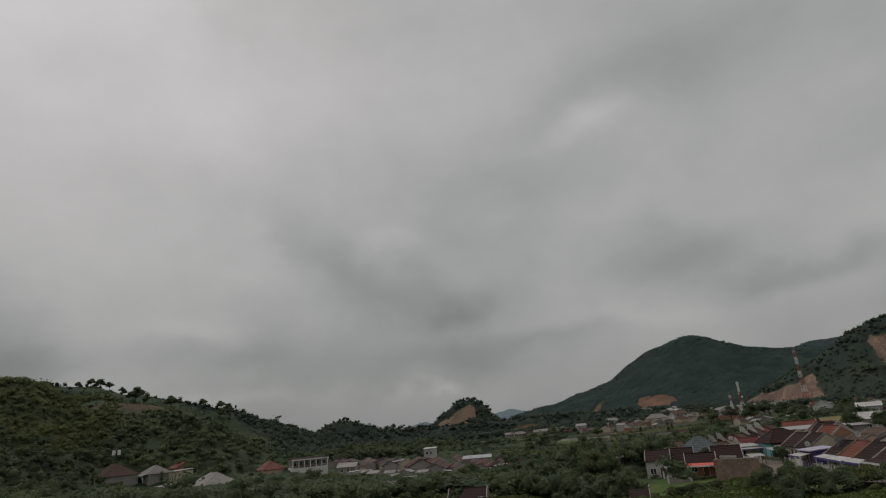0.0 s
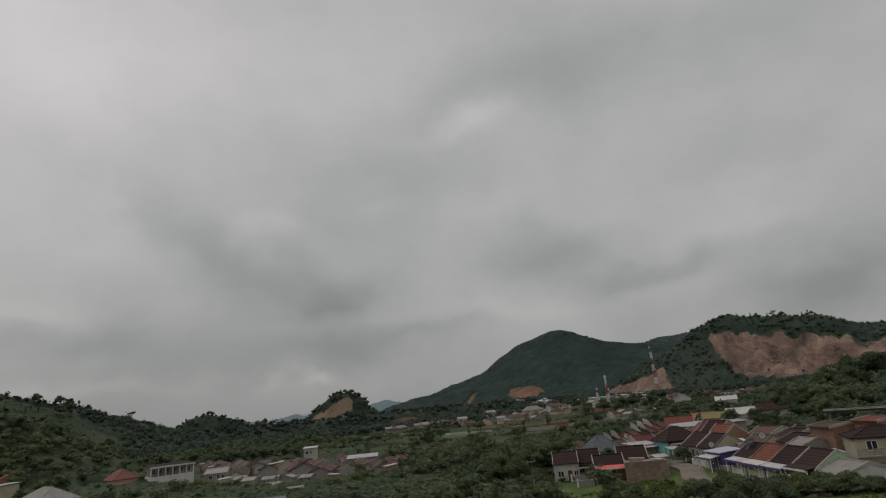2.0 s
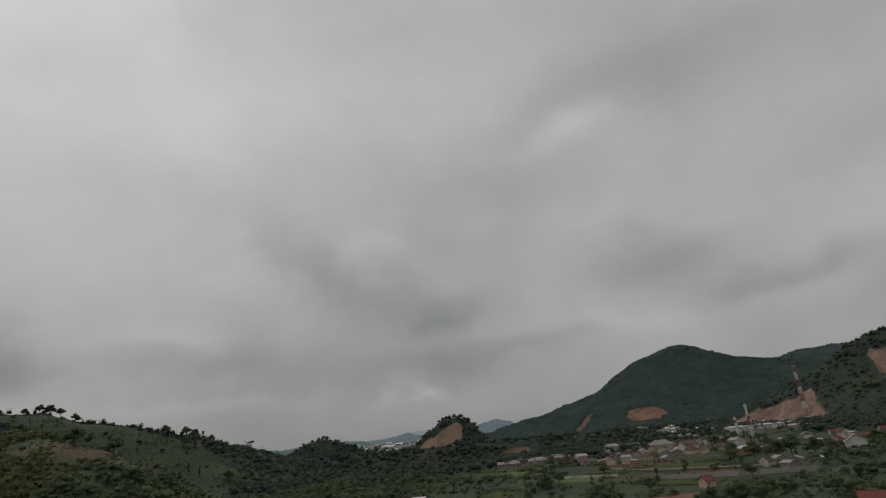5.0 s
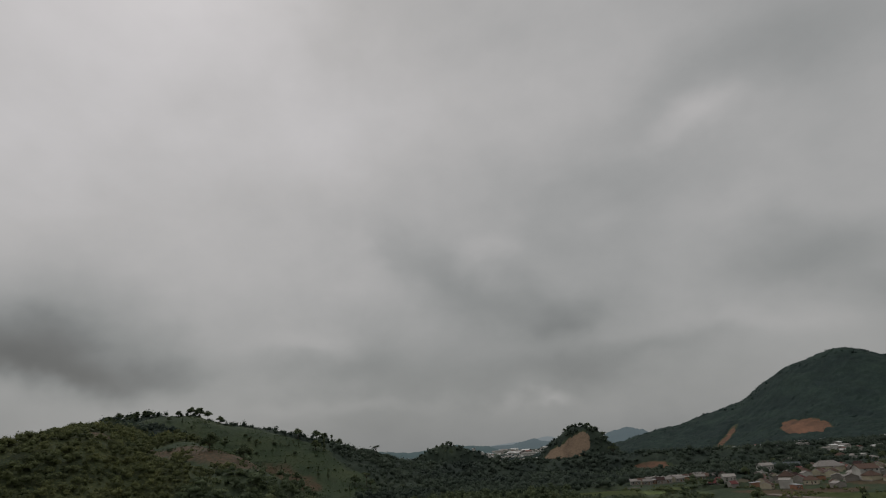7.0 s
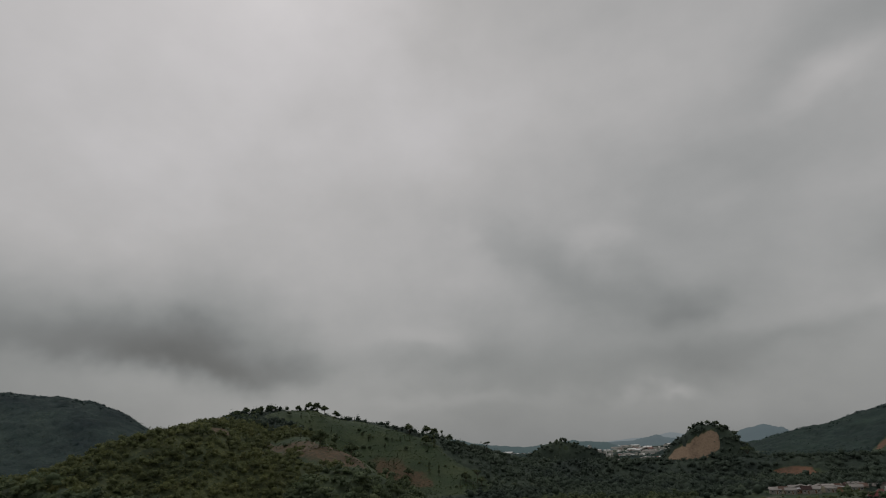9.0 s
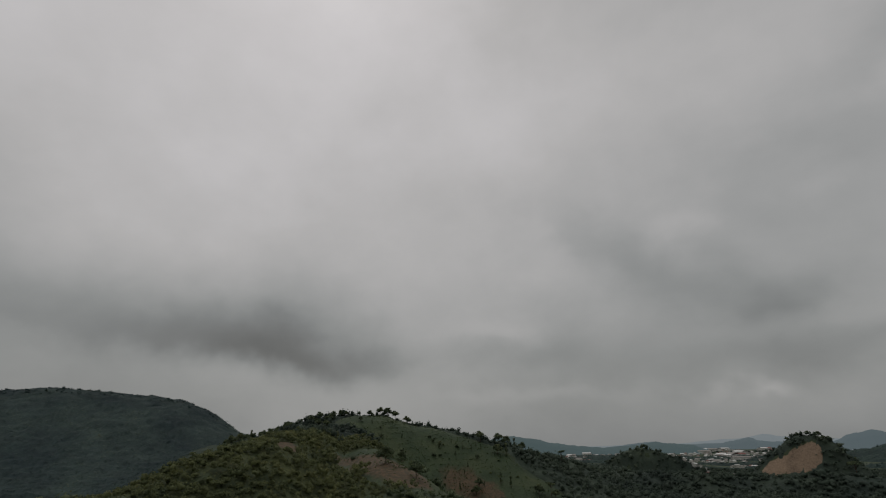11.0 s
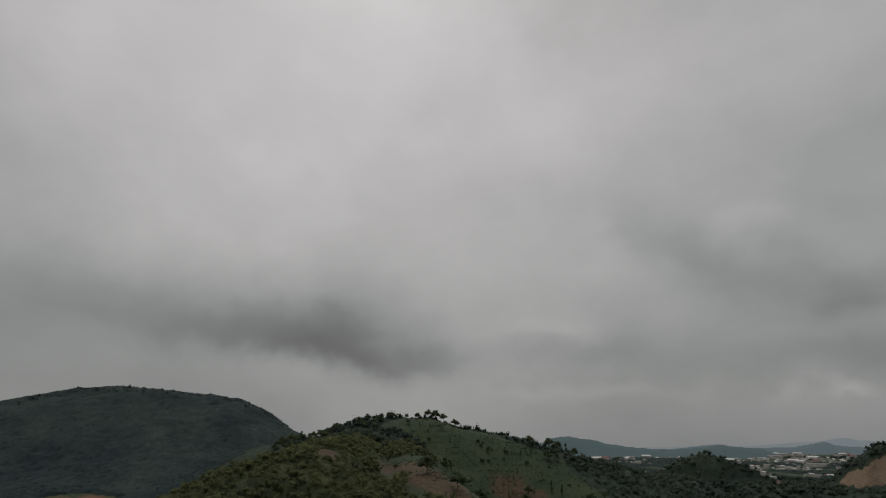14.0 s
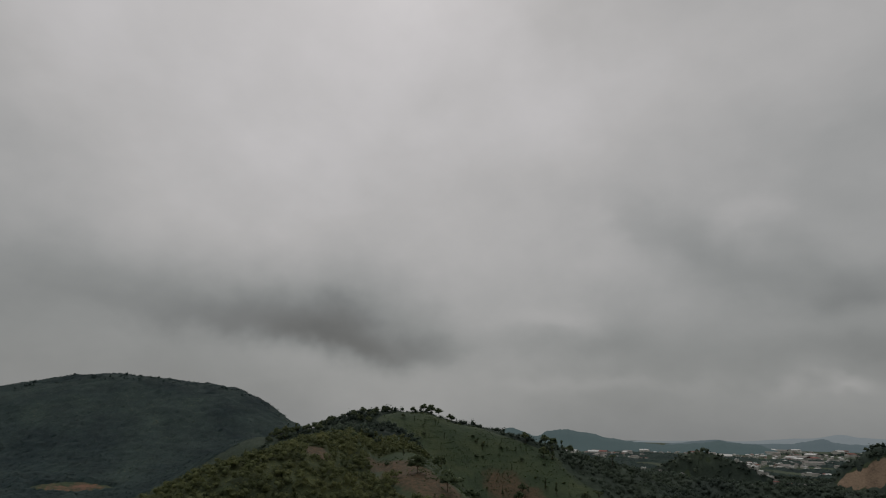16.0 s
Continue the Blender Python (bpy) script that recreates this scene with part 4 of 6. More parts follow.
def undergrowth():
    """Weeds, shrubs and crops on the open ground between the houses and fields."""
    x, y = scatter((-160, 190, 60, 560), 2.1, 41)
    d = np.hypot(x, y)
    keep = in_sight(x, y) & (d > 62) & (d < 560)
    x, y = x[keep], y[keep]
    keep = (openness(x, y) > 0.1) & (waves(x, y, 19, 3.0) + 0.7 * waves(x, y, 7, 1.0) > 0.05 + 0.3 * rng.random(len(x)) + np.hypot(x, y) / 1200) & ~((np.abs(x - 33) < 5) & (y > 84) & (y < 165))
    x, y = x[keep], y[keep]
    h = np.clip(rng.normal(0.7, 0.3, len(x)) * np.clip(np.hypot(x, y) / 150, 0.5, 1.4), 0.2, 1.5)
    xyz = np.stack([x, y, ground_z(x, y) - 0.15], -1)
    ob = grown("undergrowth", xyz, h * rng.uniform(0.7, 1.3, len(x)), h, 2, 0.9, 0.65, 12, 0.34, "shrub", "weeds and low shrubs on the open valley ground", 43, 0.6)
    # rough grass, weeds and broken hedges on the grassy hill
    x, y = scatter((-450, -180, 240, 480), 1.7, 55)
    z = ground_z(x, y)
    line = np.mod(z + 1.2 * waves(x, y, 30, 4.0), 4.4) < 0.6
    keep = (openness(x, y) > 0.25) & np.where(line, waves(x, y, 26, 7.0) + 0.3 * rng.normal(size=len(x)) > 0.0, waves(x, y, 14, 2.0) + 0.6 * rng.normal(size=len(x)) > 0.55)
    x, y, z, line = x[keep], y[keep], z[keep], line[keep]
    h = np.clip(rng.normal(0.3, 0.14, len(x)) + 0.2 * line, 0.1, 1.1)
    grown("terrace_weeds", np.stack([x, y, z - 0.1], -1), h * 1.8, h, 1, 0.8, 0.5, 9, 0.45, "weeds", "rough weeds and broken hedges along old field terraces", 57, 0.9)
    # grass on the near bank
    x, y = scatter((-40, 80, -30, 128), 0.42, 51)
    keep = ((np.hypot(x, y) > 60) | (rng.random(len(x)) < 0.25)) & (waves(x, y, 5, 2.0) + 0.6 * waves(x, y, 2.1, 6.0) + rng.normal(0, 0.5, len(x)) > -0.1) & ~((np.abs(x - 33) < 6) & (y > 84))
    x, y = x[keep], y[keep]
    items = np.stack([x, y, ground_z(x, y) + 0.02, np.full(len(x), 0.25), np.full(len(x), 0.2)], -1)
    grass = mesh_of("grass", [sprays(items, 3, 52, 0.36)], M["grass"], False, rng.random(len(items)))
    tagged(new("grass", grass), "rough green grass on the bank below the houses", "grass", kind="stuff")


def scree():
    """Broken rock lying on the quarried faces."""
    r = np.random.default_rng(77)
    x, y = scatter((180, 540, 590, 830), 3.2, 71)
    bare = np.max([dug(x, y, rim, soft) for rim, kind, soft in CUTS if kind == "rock"], axis=0)
    keep = (bare > 0.5) & (waves(x, y, 30, 3.0) + 0.7 * waves(x, y, 11, 8.0) + 0.5 * r.normal(size=len(x)) > 0.55)
    x, y = x[keep], y[keep]
    size = np.clip(r.lognormal(-0.35, 0.45, len(x)), 0.4, 2.0)
    items = np.stack([x, y, ground_z(x, y) + 0.1 * size, size, size * r.uniform(0.5, 1.0, len(x))], -1)
    me = mesh_of("scree", [gather(items, 1, 78)], M["boulder"], False)
    tagged(new("scree", me), "broken brown rock scattered over the quarried face", "rocks", kind="stuff")


woods()
undergrowth()
scree()


# ---- hills on the horizon ----
HILLS_A = [(-1290, 1290, 30), (-1204, 1356, 78), (-1143, 1410, 57), (-1120, 1429, 72), (-1084, 1457, 77), (-1033, 1495, 68), (-969, 1539, 54), (-918, 1571, 46), (-854, 1608, 41), (-777, 1649, 47), (-738, 1667, 54), (-688, 1688, 49), (-652, 1703, 46), (-600, 1730, 30)]
HILLS_B = [(-1046, 1959, 40), (-903, 2031, 56), (-828, 2063, 46), (-709, 2108, 49), (-665, 2123, 57), (-622, 2132, 64), (-589, 2146, 54), (-528, 2162, 50), (-440, 2190, 40)]
HILLS_C = [(-400, 1880, 30), (-348, 1890, 50), (-301, 1898, 69), (-258, 1904, 77), (-218, 1909, 68), (-182, 1913, 47), (-109, 1918, 27)]
HILLS_D = [(-2771, 2061, 9), (-2341, 2551, 42), (-1848, 2936, 39), (-1350, 3200, 48), (-1020, 3322, 70), (-906, 3355, 88), (-824, 3376, 76), (-600, 3420, 62), (-300, 3460, 58), (200, 3460, 50)]


def far_hills(name, crest, drop, material, label):
    """A far range: a rounded ridge along its crest line, falling away to the plain before and behind."""
    bm = bmesh.new()
    rings = []
    pts = []
    for (xa, ya, za), (xb, yb, zb) in zip(crest[:-1], crest[1:]):
        for k in range(14):
            u = k / 14
            v = u * u * (3 - 2 * u)
            pts.append((xa + (xb - xa) * u, ya + (yb - ya) * u, za + (zb - za) * v))
    for i, (x, y, z) in enumerate(pts):
        z += 2.2 * noise.noise(Vector((i * 0.35, 3.0, z * 0.01))) + 1.2 * noise.noise(Vector((i * 1.3, 8.0, 1.0)))
        n = math.hypot(x, y)
        ring = []
        for k in (-1.0, -0.75, -0.5, -0.3, -0.12, 0.0, 0.3, 1.0):
            fall = (1 - abs(k)) ** 1.7
            ring.append(bm.verts.new((x * (1 + k * drop / n), y * (1 + k * drop / n), -12 + (z + 12) * fall + 3 * noise.noise(Vector((x * 0.01, y * 0.01, k * 3))) * (k != 0))))
        rings.append(ring)
    for p, q in zip(rings[:-1], rings[1:]):
        for k in range(7):
            bm.faces.new((p[k], q[k], q[k + 1], p[k + 1]))
    bmesh.ops.recalc_face_normals(bm, faces=bm.faces)
    me = bpy.data.meshes.new(name)
    bm.to_mesh(me)
    bm.free()
    me.polygons.foreach_set("use_smooth", [True] * len(me.polygons))
    me.materials.append(M[material])
    return tagged(new(name, me), label, "hills", kind="structure")


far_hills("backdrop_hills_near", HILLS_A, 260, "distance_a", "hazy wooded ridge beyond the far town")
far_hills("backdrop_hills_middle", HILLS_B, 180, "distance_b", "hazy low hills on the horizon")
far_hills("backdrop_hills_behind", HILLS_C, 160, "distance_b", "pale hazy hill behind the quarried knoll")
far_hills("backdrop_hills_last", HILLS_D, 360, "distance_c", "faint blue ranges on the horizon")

# ---- building blocks ----


def part(name, bm, material, parent, label=""):
    me = bpy.data.meshes.new(name)
    bmesh.ops.recalc_face_normals(bm, faces=bm.faces)
    bm.to_mesh(me)
    bm.free()
    me.materials.append(M[material])
    ob = new(name, me)
    ob.parent = parent
    if label:
        ob["label"] = label
    return ob


def thing(name, x, y, z, turn, label, category, group=""):
    ob = new(name)
    ob.matrix_basis = pose(x, y, z, 0, 0, turn)
    return tagged(ob, label, category, group)


def box(bm, x0, x1, y0, y1, z0, z1, m=None):
    made = bmesh.ops.create_cube(bm, size=1.0)["verts"]
    for v in made:
        v.co = Vector(((x0 + x1) / 2 + v.co.x * (x1 - x0), (y0 + y1) / 2 + v.co.y * (y1 - y0), (z0 + z1) / 2 + v.co.z * (z1 - z0)))
        if m:
            v.co = m @ v.co
    return bm


def solid(bm, loop, thick):
    """A slab over a loop of corners, going down by thick."""
    top = [bm.verts.new(p) for p in loop]
    low = [bm.verts.new((p[0], p[1], p[2] - thick)) for p in loop]
    bm.faces.new(top)
    bm.faces.new(low[::-1])
    for i in range(len(loop)):
        j = (i + 1) % len(loop)
        bm.faces.new((top[i], low[i], low[j], top[j]))
    return bm


def tube(bm, a, b, ra, rb=None, sides=6):
    a, b = Vector(a), Vector(b)
    rb = ra if rb is None else rb
    q = (b - a).to_track_quat("Z", "Y")
    rings = []
    for p, r in ((a, ra), (b, rb)):
        rings.append([bm.verts.new(p + q @ Vector((r * math.cos(k * 6.2832 / sides), r * math.sin(k * 6.2832 / sides), 0))) for k in range(sides)])
    for k in range(sides):
        bm.faces.new((rings[0][k], rings[0][(k + 1) % sides], rings[1][(k + 1) % sides], rings[1][k]))
    bm.faces.new(rings[0][::-1])
    bm.faces.new(rings[1])
    return bm


def window_on(house, x, y, z, w, h, frame="trim", shut=False):
    """A window in the front wall: a frame with a pane set back in it."""
    bm = bmesh.new()
    for x0, x1, z0, z1 in ((x - w / 2, x - w / 2 + 0.09, z, z + h), (x + w / 2 - 0.09, x + w / 2, z, z + h), (x - w / 2, x + w / 2, z, z + 0.09), (x - w / 2, x + w / 2, z + h - 0.09, z + h), (x - 0.04, x + 0.04, z, z + h)):
        box(bm, x0, x1, y - 0.10, y + 0.04, z0, z1)
    win = part("window", bm, frame, house)
    part("pane", box(bmesh.new(), x - w / 2 + 0.05, x + w / 2 - 0.05, y - 0.05, y - 0.01, z + 0.05, z + h - 0.05), "wood" if shut else "glass", win)


def door_on(house, x, y, w=0.95, h=2.1, material="wood"):
    door = part("door", box(bmesh.new(), x - w / 2, x + w / 2, y - 0.07, y - 0.012, 0.25, 0.25 + h), material, house)
    bm = bmesh.new()
    for x0, x1, z0, z1 in ((x - w / 2 - 0.1, x - w / 2, 0.2, 0.35 + h), (x + w / 2, x + w / 2 + 0.1, 0.2, 0.35 + h), (x - w / 2, x + w / 2, 0.25 + h, 0.35 + h)):
        box(bm, x0, x1, y - 0.10, y - 0.01, z0, z1)
    part("frame", bm, "trim", door)


def canopy_on(house, x0, x1, y0, y1, z0, z1, sheet, post="white_metal", posts=True):
    """A lean-to roof from the wall at y1, z1 down to y0, z0, on posts."""
    roof = part("canopy", solid(bmesh.new(), [(x0, y0, z0), (x1, y0, z0), (x1, y1, z1), (x0, y1, z1)], 0.09), sheet, house)
    part("fascia", box(bmesh.new(), x0, x1, y0 - 0.05, y0 - 0.005, z0 - 0.24, z0 + 0.03), "wall_blue" if sheet in ("roof_violet", "roof_pale") else "trim", roof)
    if posts:
        for x in (x0 + 0.15, x1 - 0.15):
            part("post", box(bmesh.new(), x - 0.07, x + 0.07, y0 + 0.15, y0 + 0.29, 0.0, z0 - 0.08), post, house)


def house_at(x, y, turn, w, d, wall_h, rise, wall, roof, label, z=None, kind="gable", party=True, party_mat="coping", front=2, canopy=None, over=0.45, sunk=1.6, storeys=1, category="house", group="", name="house", gable_mat=None, ridge_cap=True):
    """A house of w by d metres with its front towards -y of its own axes; ridge along its width."""
    z = float(ground_z(x, y)) if z is None else z
    rise = rise * 0.84 if kind == "gable" else rise
    h = thing(name, x, y, z, turn, label, category, group)
    X, Y = w / 2, d / 2
    bm = bmesh.new()
    if kind == "gable":
        pts = [(-Y, -sunk), (Y, -sunk), (Y, wall_h), (0, wall_h + rise - 0.12), (-Y, wall_h)]
        a = [bm.verts.new((-X, p, q)) for p, q in pts]
        b = [bm.verts.new((X, p, q)) for p, q in pts]
        bm.faces.new(a)
        bm.faces.new(b[::-1])
        for i in range(5):
            bm.faces.new((a[i], b[i], b[(i + 1) % 5], a[(i + 1) % 5]))
    else:
        box(bm, -X, X, -Y, Y, -sunk, wall_h)
    part("wall", bm, wall, h)
    part("plinth", box(bmesh.new(), -X - 0.06, X + 0.06, -Y - 0.06, Y + 0.06, -sunk, 0.22), "wall_grey", h)
    drop = over * rise / Y
    ox = 0.0 if party else over
    ze, zr = wall_h - drop, wall_h + rise
    if kind == "gable":
        bm = bmesh.new()
        solid(bm, [(-X - ox, -Y - over, ze), (X + ox, -Y - over, ze), (X + ox, 0, zr), (-X - ox, 0, zr)], 0.14)
        solid(bm, [(-X - ox, 0.0, zr), (X + ox, 0.0, zr), (X + ox, Y + over, ze), (-X - ox, Y + over, ze)], 0.14)
        part("roof", bm, roof, h)
        if ridge_cap:
            part("ridge_cap", tube(bmesh.new(), (-X - ox, 0, zr), (X + ox, 0, zr), 0.13, sides=6), roof, h)
        if party:
            for sx in (-X, X):
                bm = bmesh.new()
                t = 0.07
                solid(bm, [(sx - t, -Y - over, ze + 0.20), (sx + t, -Y - over, ze + 0.20), (sx + t, 0, zr + 0.22), (sx - t, 0, zr + 0.22)], 0.45)
                solid(bm, [(sx - t, 0, zr + 0.22), (sx + t, 0, zr + 0.22), (sx + t, Y + over, ze + 0.20), (sx - t, Y + over, ze + 0.20)], 0.45)
                part("parapet", bm, party_mat, h)
    elif kind == "hip":
        ridge = max(0.3, X - Y * 0.85)
        e = [(-X - over, -Y - over, ze), (X + over, -Y - over, ze), (X + over, Y + over, ze), (-X - over, Y + over, ze)]
        bm = bmesh.new()
        solid(bm, [e[0], e[1], (ridge, 0, zr), (-ridge, 0, zr)], 0.14)
        solid(bm, [e[2], e[3], (-ridge, 0, zr), (ridge, 0, zr)], 0.14)
        solid(bm, [e[1], e[2], (ridge, 0, zr)], 0.14)
        solid(bm, [e[3], e[0], (-ridge, 0, zr)], 0.14)
        part("roof", bm, roof, h)
        cap = tube(bmesh.new(), (-ridge, 0, zr), (ridge, 0, zr), 0.12)
        for p, s in zip(e, (-1, 1, 1, -1)):
            tube(cap, (s * ridge, 0, zr), p, 0.10)
        part("ridge_cap", cap, roof, h)
    else:
        part("roof", solid(bmesh.new(), [(-X - over, -Y - over, wall_h + 0.1), (X + over, -Y - over, wall_h + 0.1), (X + over, Y + over, wall_h + 0.1 + rise), (-X - over, Y + over, wall_h + 0.1 + rise)], 0.14), roof, h)
    for s in range(storeys):
        lift = s * 3.1
        if front >= 1:
            window_on(h, -w * 0.24, -Y, 1.0 + lift, min(1.3, w * 0.24), 1.3)
        if front >= 2:
            if s == 0:
                door_on(h, w * 0.12, -Y)
            else:
                window_on(h, w * 0.1, -Y, 1.0 + lift, 1.0, 1.3)
        if front >= 3 or w > 6.6:
            window_on(h, w * 0.36, -Y, 1.0 + lift, min(1.2, w * 0.18), 1.3)
    if canopy:
        sheet, reach, high = canopy
        canopy_on(h, -X + 0.1, X - 0.1, -Y - reach, -Y - 0.02, high - 0.35, high, sheet)
    return h


# ---- the near village ----
ROWA = "row of small houses along the street"
# houses on the ledge above the grass bank
house_at(13.0, 142.6, -9, 5.4, 6.6, 4.0, 2.2, "wall_white", "roof_dark", "small white rendered house with a dark split roof", z=0.9, front=3, sunk=2.5)
house_at(18.0, 144.0, -9, 5.8, 6.6, 3.4, 2.6, "wall_grey", "roof_dark", "small terraced house with a dark brown tiled roof", z=1.2, front=2, canopy=("roof_dark", 1.6, 2.7))
house_at(21.0, 137.2, -9, 6.2, 6.6, 2.6, 2.3, "wall_brick", "roof_dark", "brick house with dark tiles and a coral sheet awning", z=1.3, front=2, sunk=2.5, canopy=("roof_coral", 2.4, 2.75))
house_at(27.0, 140.6, -9, 6.2, 6.4, 3.0, 2.5, "wall_grey", "roof_dark", "cement house with a dark tiled roof on a walled plot", z=1.7, front=1)
house_at(5.6, 121.4, -4, 5.4, 6.8, 2.5, 2.4, "wall_cream", "roof_dark", "low house below the bank with patched dark maroon tiles", z=-2.7, front=2, canopy=None)

house_at(-24, 107, 6, 7.0, 6.0, 2.2, 1.6, "wall_grey", "roof_dark", "low house with dark tiles and pale parapets among bushes", z=0.9, front=1)

# the walled plot beside them
plot = thing("retaining_wall", 26.6, 130.0, 2.2, -14, "stained stone retaining wall round a raised rubble plot", "wall")
bm = bmesh.new()
box(bm, -4.0, 4.0, -4.2, -3.8, -2.5, 2.8)
box(bm, -4.0, -3.6, -3.8, 3.6, -2.5, 2.6)
box(bm, 3.6, 4.0, -3.8, 3.6, -2.5, 2.5)
part("stone_face", bm, "wall_stone", plot)
part("yard", box(bmesh.new(), -3.6, 3.6, -3.8, 4.4, -2.5, 2.3), "wall_stone", plot)
for k, (px, py, pw, pd, sheet) in enumerate(((1.0, -1.2, 3.0, 1.4, "roof_pale"), (2.2, 0.6, 2.0, 1.3, "roof_zinc"), (-1.6, 0.4, 3.0, 1.8, "wall_grey"), (2.4, -2.4, 1.6, 1.2, "roof_pale"))):
    part("sheet", box(bmesh.new(), px - pw / 2, px + pw / 2, py - pd / 2, py + pd / 2, 2.32, 2.5 + 0.25 * (k % 3), pose(0, 0, 0, 2 * (k % 2), 3, 0)), sheet, plot)

# the row that faces the street
row = [
    (-1, "wall_white", "roof_grey", "plain white-walled house with a weathered grey roof", None, 2.9, 1.6),
    (0, "wall_green", "roof_dark", "pale green house with dark brown tiles and square posts", ("roof_dark", 1.6, 2.9), 3.1, 2.6),
    (1, "wall_pink", "roof_dark", "salmon house with dark tiles and a pale awning edged in violet", ("roof_pale", 2.0, 2.6), 3.1, 2.6),
    (2, "wall_lime", "roof_red", "lime-green house with a red tiled roof", ("roof_pale", 2.2, 2.6), 3.1, 2.6),
    (3, "wall_white", "roof_dark", "white house with dark tiles and a white awning", ("roof_pale", 2.0, 2.6), 3.1, 2.5),
]
for k, wall, roof, label, can, wh, rise in row:
    home = house_at(41.2, 95.0 + 5.9 * k, -90, 5.8, 6.4, wh - 0.4, rise - 0.2, wall, roof, label, z=3.0, canopy=can, group=ROWA, party_mat="wall_ochre" if k in (1, 2) else "coping")
    if k in (1, 2, 3):
        part("fascia", box(bmesh.new(), -2.84, 2.84, -3.32 - can[1], -3.26 - can[1], can[2] - 0.62, can[2] - 0.3), "wall_blue", home, "violet painted fascia board")
house_at(38.4, 120.6, -88, 5.4, 3.8, 3.1, 0.35, "wall_blue", "roof_violet", "dark violet house with a lilac sheet lean-to roof", z=2.9, kind="flat", canopy=("roof_pale", 2.2, 2.7), group=ROWA)
house_at(47.0, 122.0, -86, 6.0, 6.6, 3.2, 2.2, "wall_pink", "roof_brown", "house with a tan weathered tiled roof", z=3.0, group=ROWA)
house_at(42.6, 130.4, -84, 5.8, 6.8, 3.2, 2.6, "wall_cream", "roof_dark", "cream house with dark brown tiles beside the street", z=3.0, group=ROWA)
house_at(42.2, 137.6, -80, 6.0, 6.8, 3.2, 2.6, "wall_cream", "roof_dark", "cream house with a tall window and dark tiles", z=3.0, front=3, group=ROWA)
house_at(50.0, 143.6, -76, 6.0, 6.6, 3.6, 2.8, "wall_brick", "roof_red", "brick house with a red tiled roof", z=3.2)
house_at(42.6, 155.0, 8, 8.4, 7.4, 3.4, 2.6, "wall_teal", "roof_dark", "turquoise house with a dark hipped roof and arched porch", z=3.0, kind="hip", front=3, canopy=("roof_dark", 1.2, 2.9))
house_at(35.0, 160.0, 8, 5.6, 6.0, 2.9, 0.4, "wall_cream", "roof_pale", "open carport building with a pale sheet roof", z=2.4, kind="flat", front=1, canopy=("roof_pale", 2.0, 2.8))
house_at(24.6, 158.0, 16, 7.8, 7.4, 3.0, 3.2, "wall_grey", "roof_blue", "house with a blue-grey hipped sheet roof", z=2.4, kind="hip", front=1)
house_at(19.0, 165.0, 40, 6.0, 7.0, 3.4, 3.0, "wall_cream", "roof_brown", "house with a brown gabled roof", z=1.4, front=1, party=False)

# houses behind the row
for x, y, turn, w, d, wh, rise, wall, roof, label in (
    (53.6, 121.6, -88, 6.2, 6.4, 2.8, 1.3, "wall_grey", "roof_dark", "terraced house with dark tiles behind the street row"),
    (50.4, 114.6, -88, 6.2, 6.4, 2.8, 1.3, "wall_grey", "roof_dark", "terraced house with dark tiles behind the street row"),
    (47.4, 108.6, -88, 4.6, 4.4, 3.0, 1.0, "wall_grey", "roof_grey", "low back building under grey sheets"),
    (51.6, 107.0, -88, 5.6, 5.6, 5.2, 0.4, "wall_orange", "roof_brown", "unfinished orange brick house"),
    (55.0, 101.0, -88, 5.6, 5.6, 5.6, 0.4, "wall_orange", "roof_red", "unfinished orange brick house with a red roof"),
    (51.5, 150.0, -68, 5.8, 6.6, 3.4, 2.6, "wall_cream", "roof_dark", "cream house with dark tiles in the second row"),
    (53.6, 157.4, -68, 5.8, 6.6, 3.4, 2.6, "wall_white", "roof_maroon", "white house with maroon tiles in the second row"),
    (57.2, 138.4, -68, 5.8, 6.6, 2.3, 1.3, "wall_cream", "roof_brown", "house with weathered tiles in the second row"),
    (60.0, 129.0, -68, 5.8, 6.6, 2.3, 1.2, "wall_grey", "roof_dark", "house with dark tiles in the second row"),
):
    house_at(x, y, turn, w, d, wh, rise, wall, roof, label, front=1, group="houses behind the street row")
white_house = house_at(48.6, 94.0, -22, 7.4, 6.6, 5.9, 1.1, "wall_cream", "roof_dark", "two-storey stained cream house with a low dark roof", z=3.2, kind="hip", storeys=2, front=2, over=0.3)
part("ledge", box(bmesh.new(), -3.9, 3.9, -3.9, -3.32, 3.3, 3.5), "coping", white_house)
part("stair_tower", box(bmesh.new(), 1.2, 3.0, -3.36, -3.31, 0.3, 3.2), "wall_grey", white_house)
for k in range(9):
    part("baluster", box(bmesh.new(), -3.7 + 0.9 * k, -3.62 + 0.9 * k, -3.86, -3.8, 3.5, 4.3), "wall_grey", white_house)
part("rail", box(bmesh.new(), -3.8, 3.8, -3.88, -3.78, 4.3, 4.38), "wall_grey", white_house)
part("window_hood", box(bmesh.new(), -2.6, -0.8, -3.7, -3.32, 2.5, 2.6), "coping", white_house)
house_at(53.6, 88.4, -22, 6.0, 6.4, 5.0, 1.2, "wall_orange", "roof_brown", "brick and render house beside the white one", z=3.4, front=2, party=False)
shed = thing("long_shed", 61.0, 107.6, 5.2, -48, "long open shed under one narrow grey sheet roof", "shed")
part("roof", solid(bmesh.new(), [(-9, -1.6, 6.7), (13, -1.6, 6.7), (13, 1.8, 6.2), (-9, 1.8, 6.2)], 0.3), "roof_zinc", shed)
part("back_wall", box(bmesh.new(), -8.6, 12.6, 1.3, 1.5, -1.5, 3.4), "wall_stone", shed)
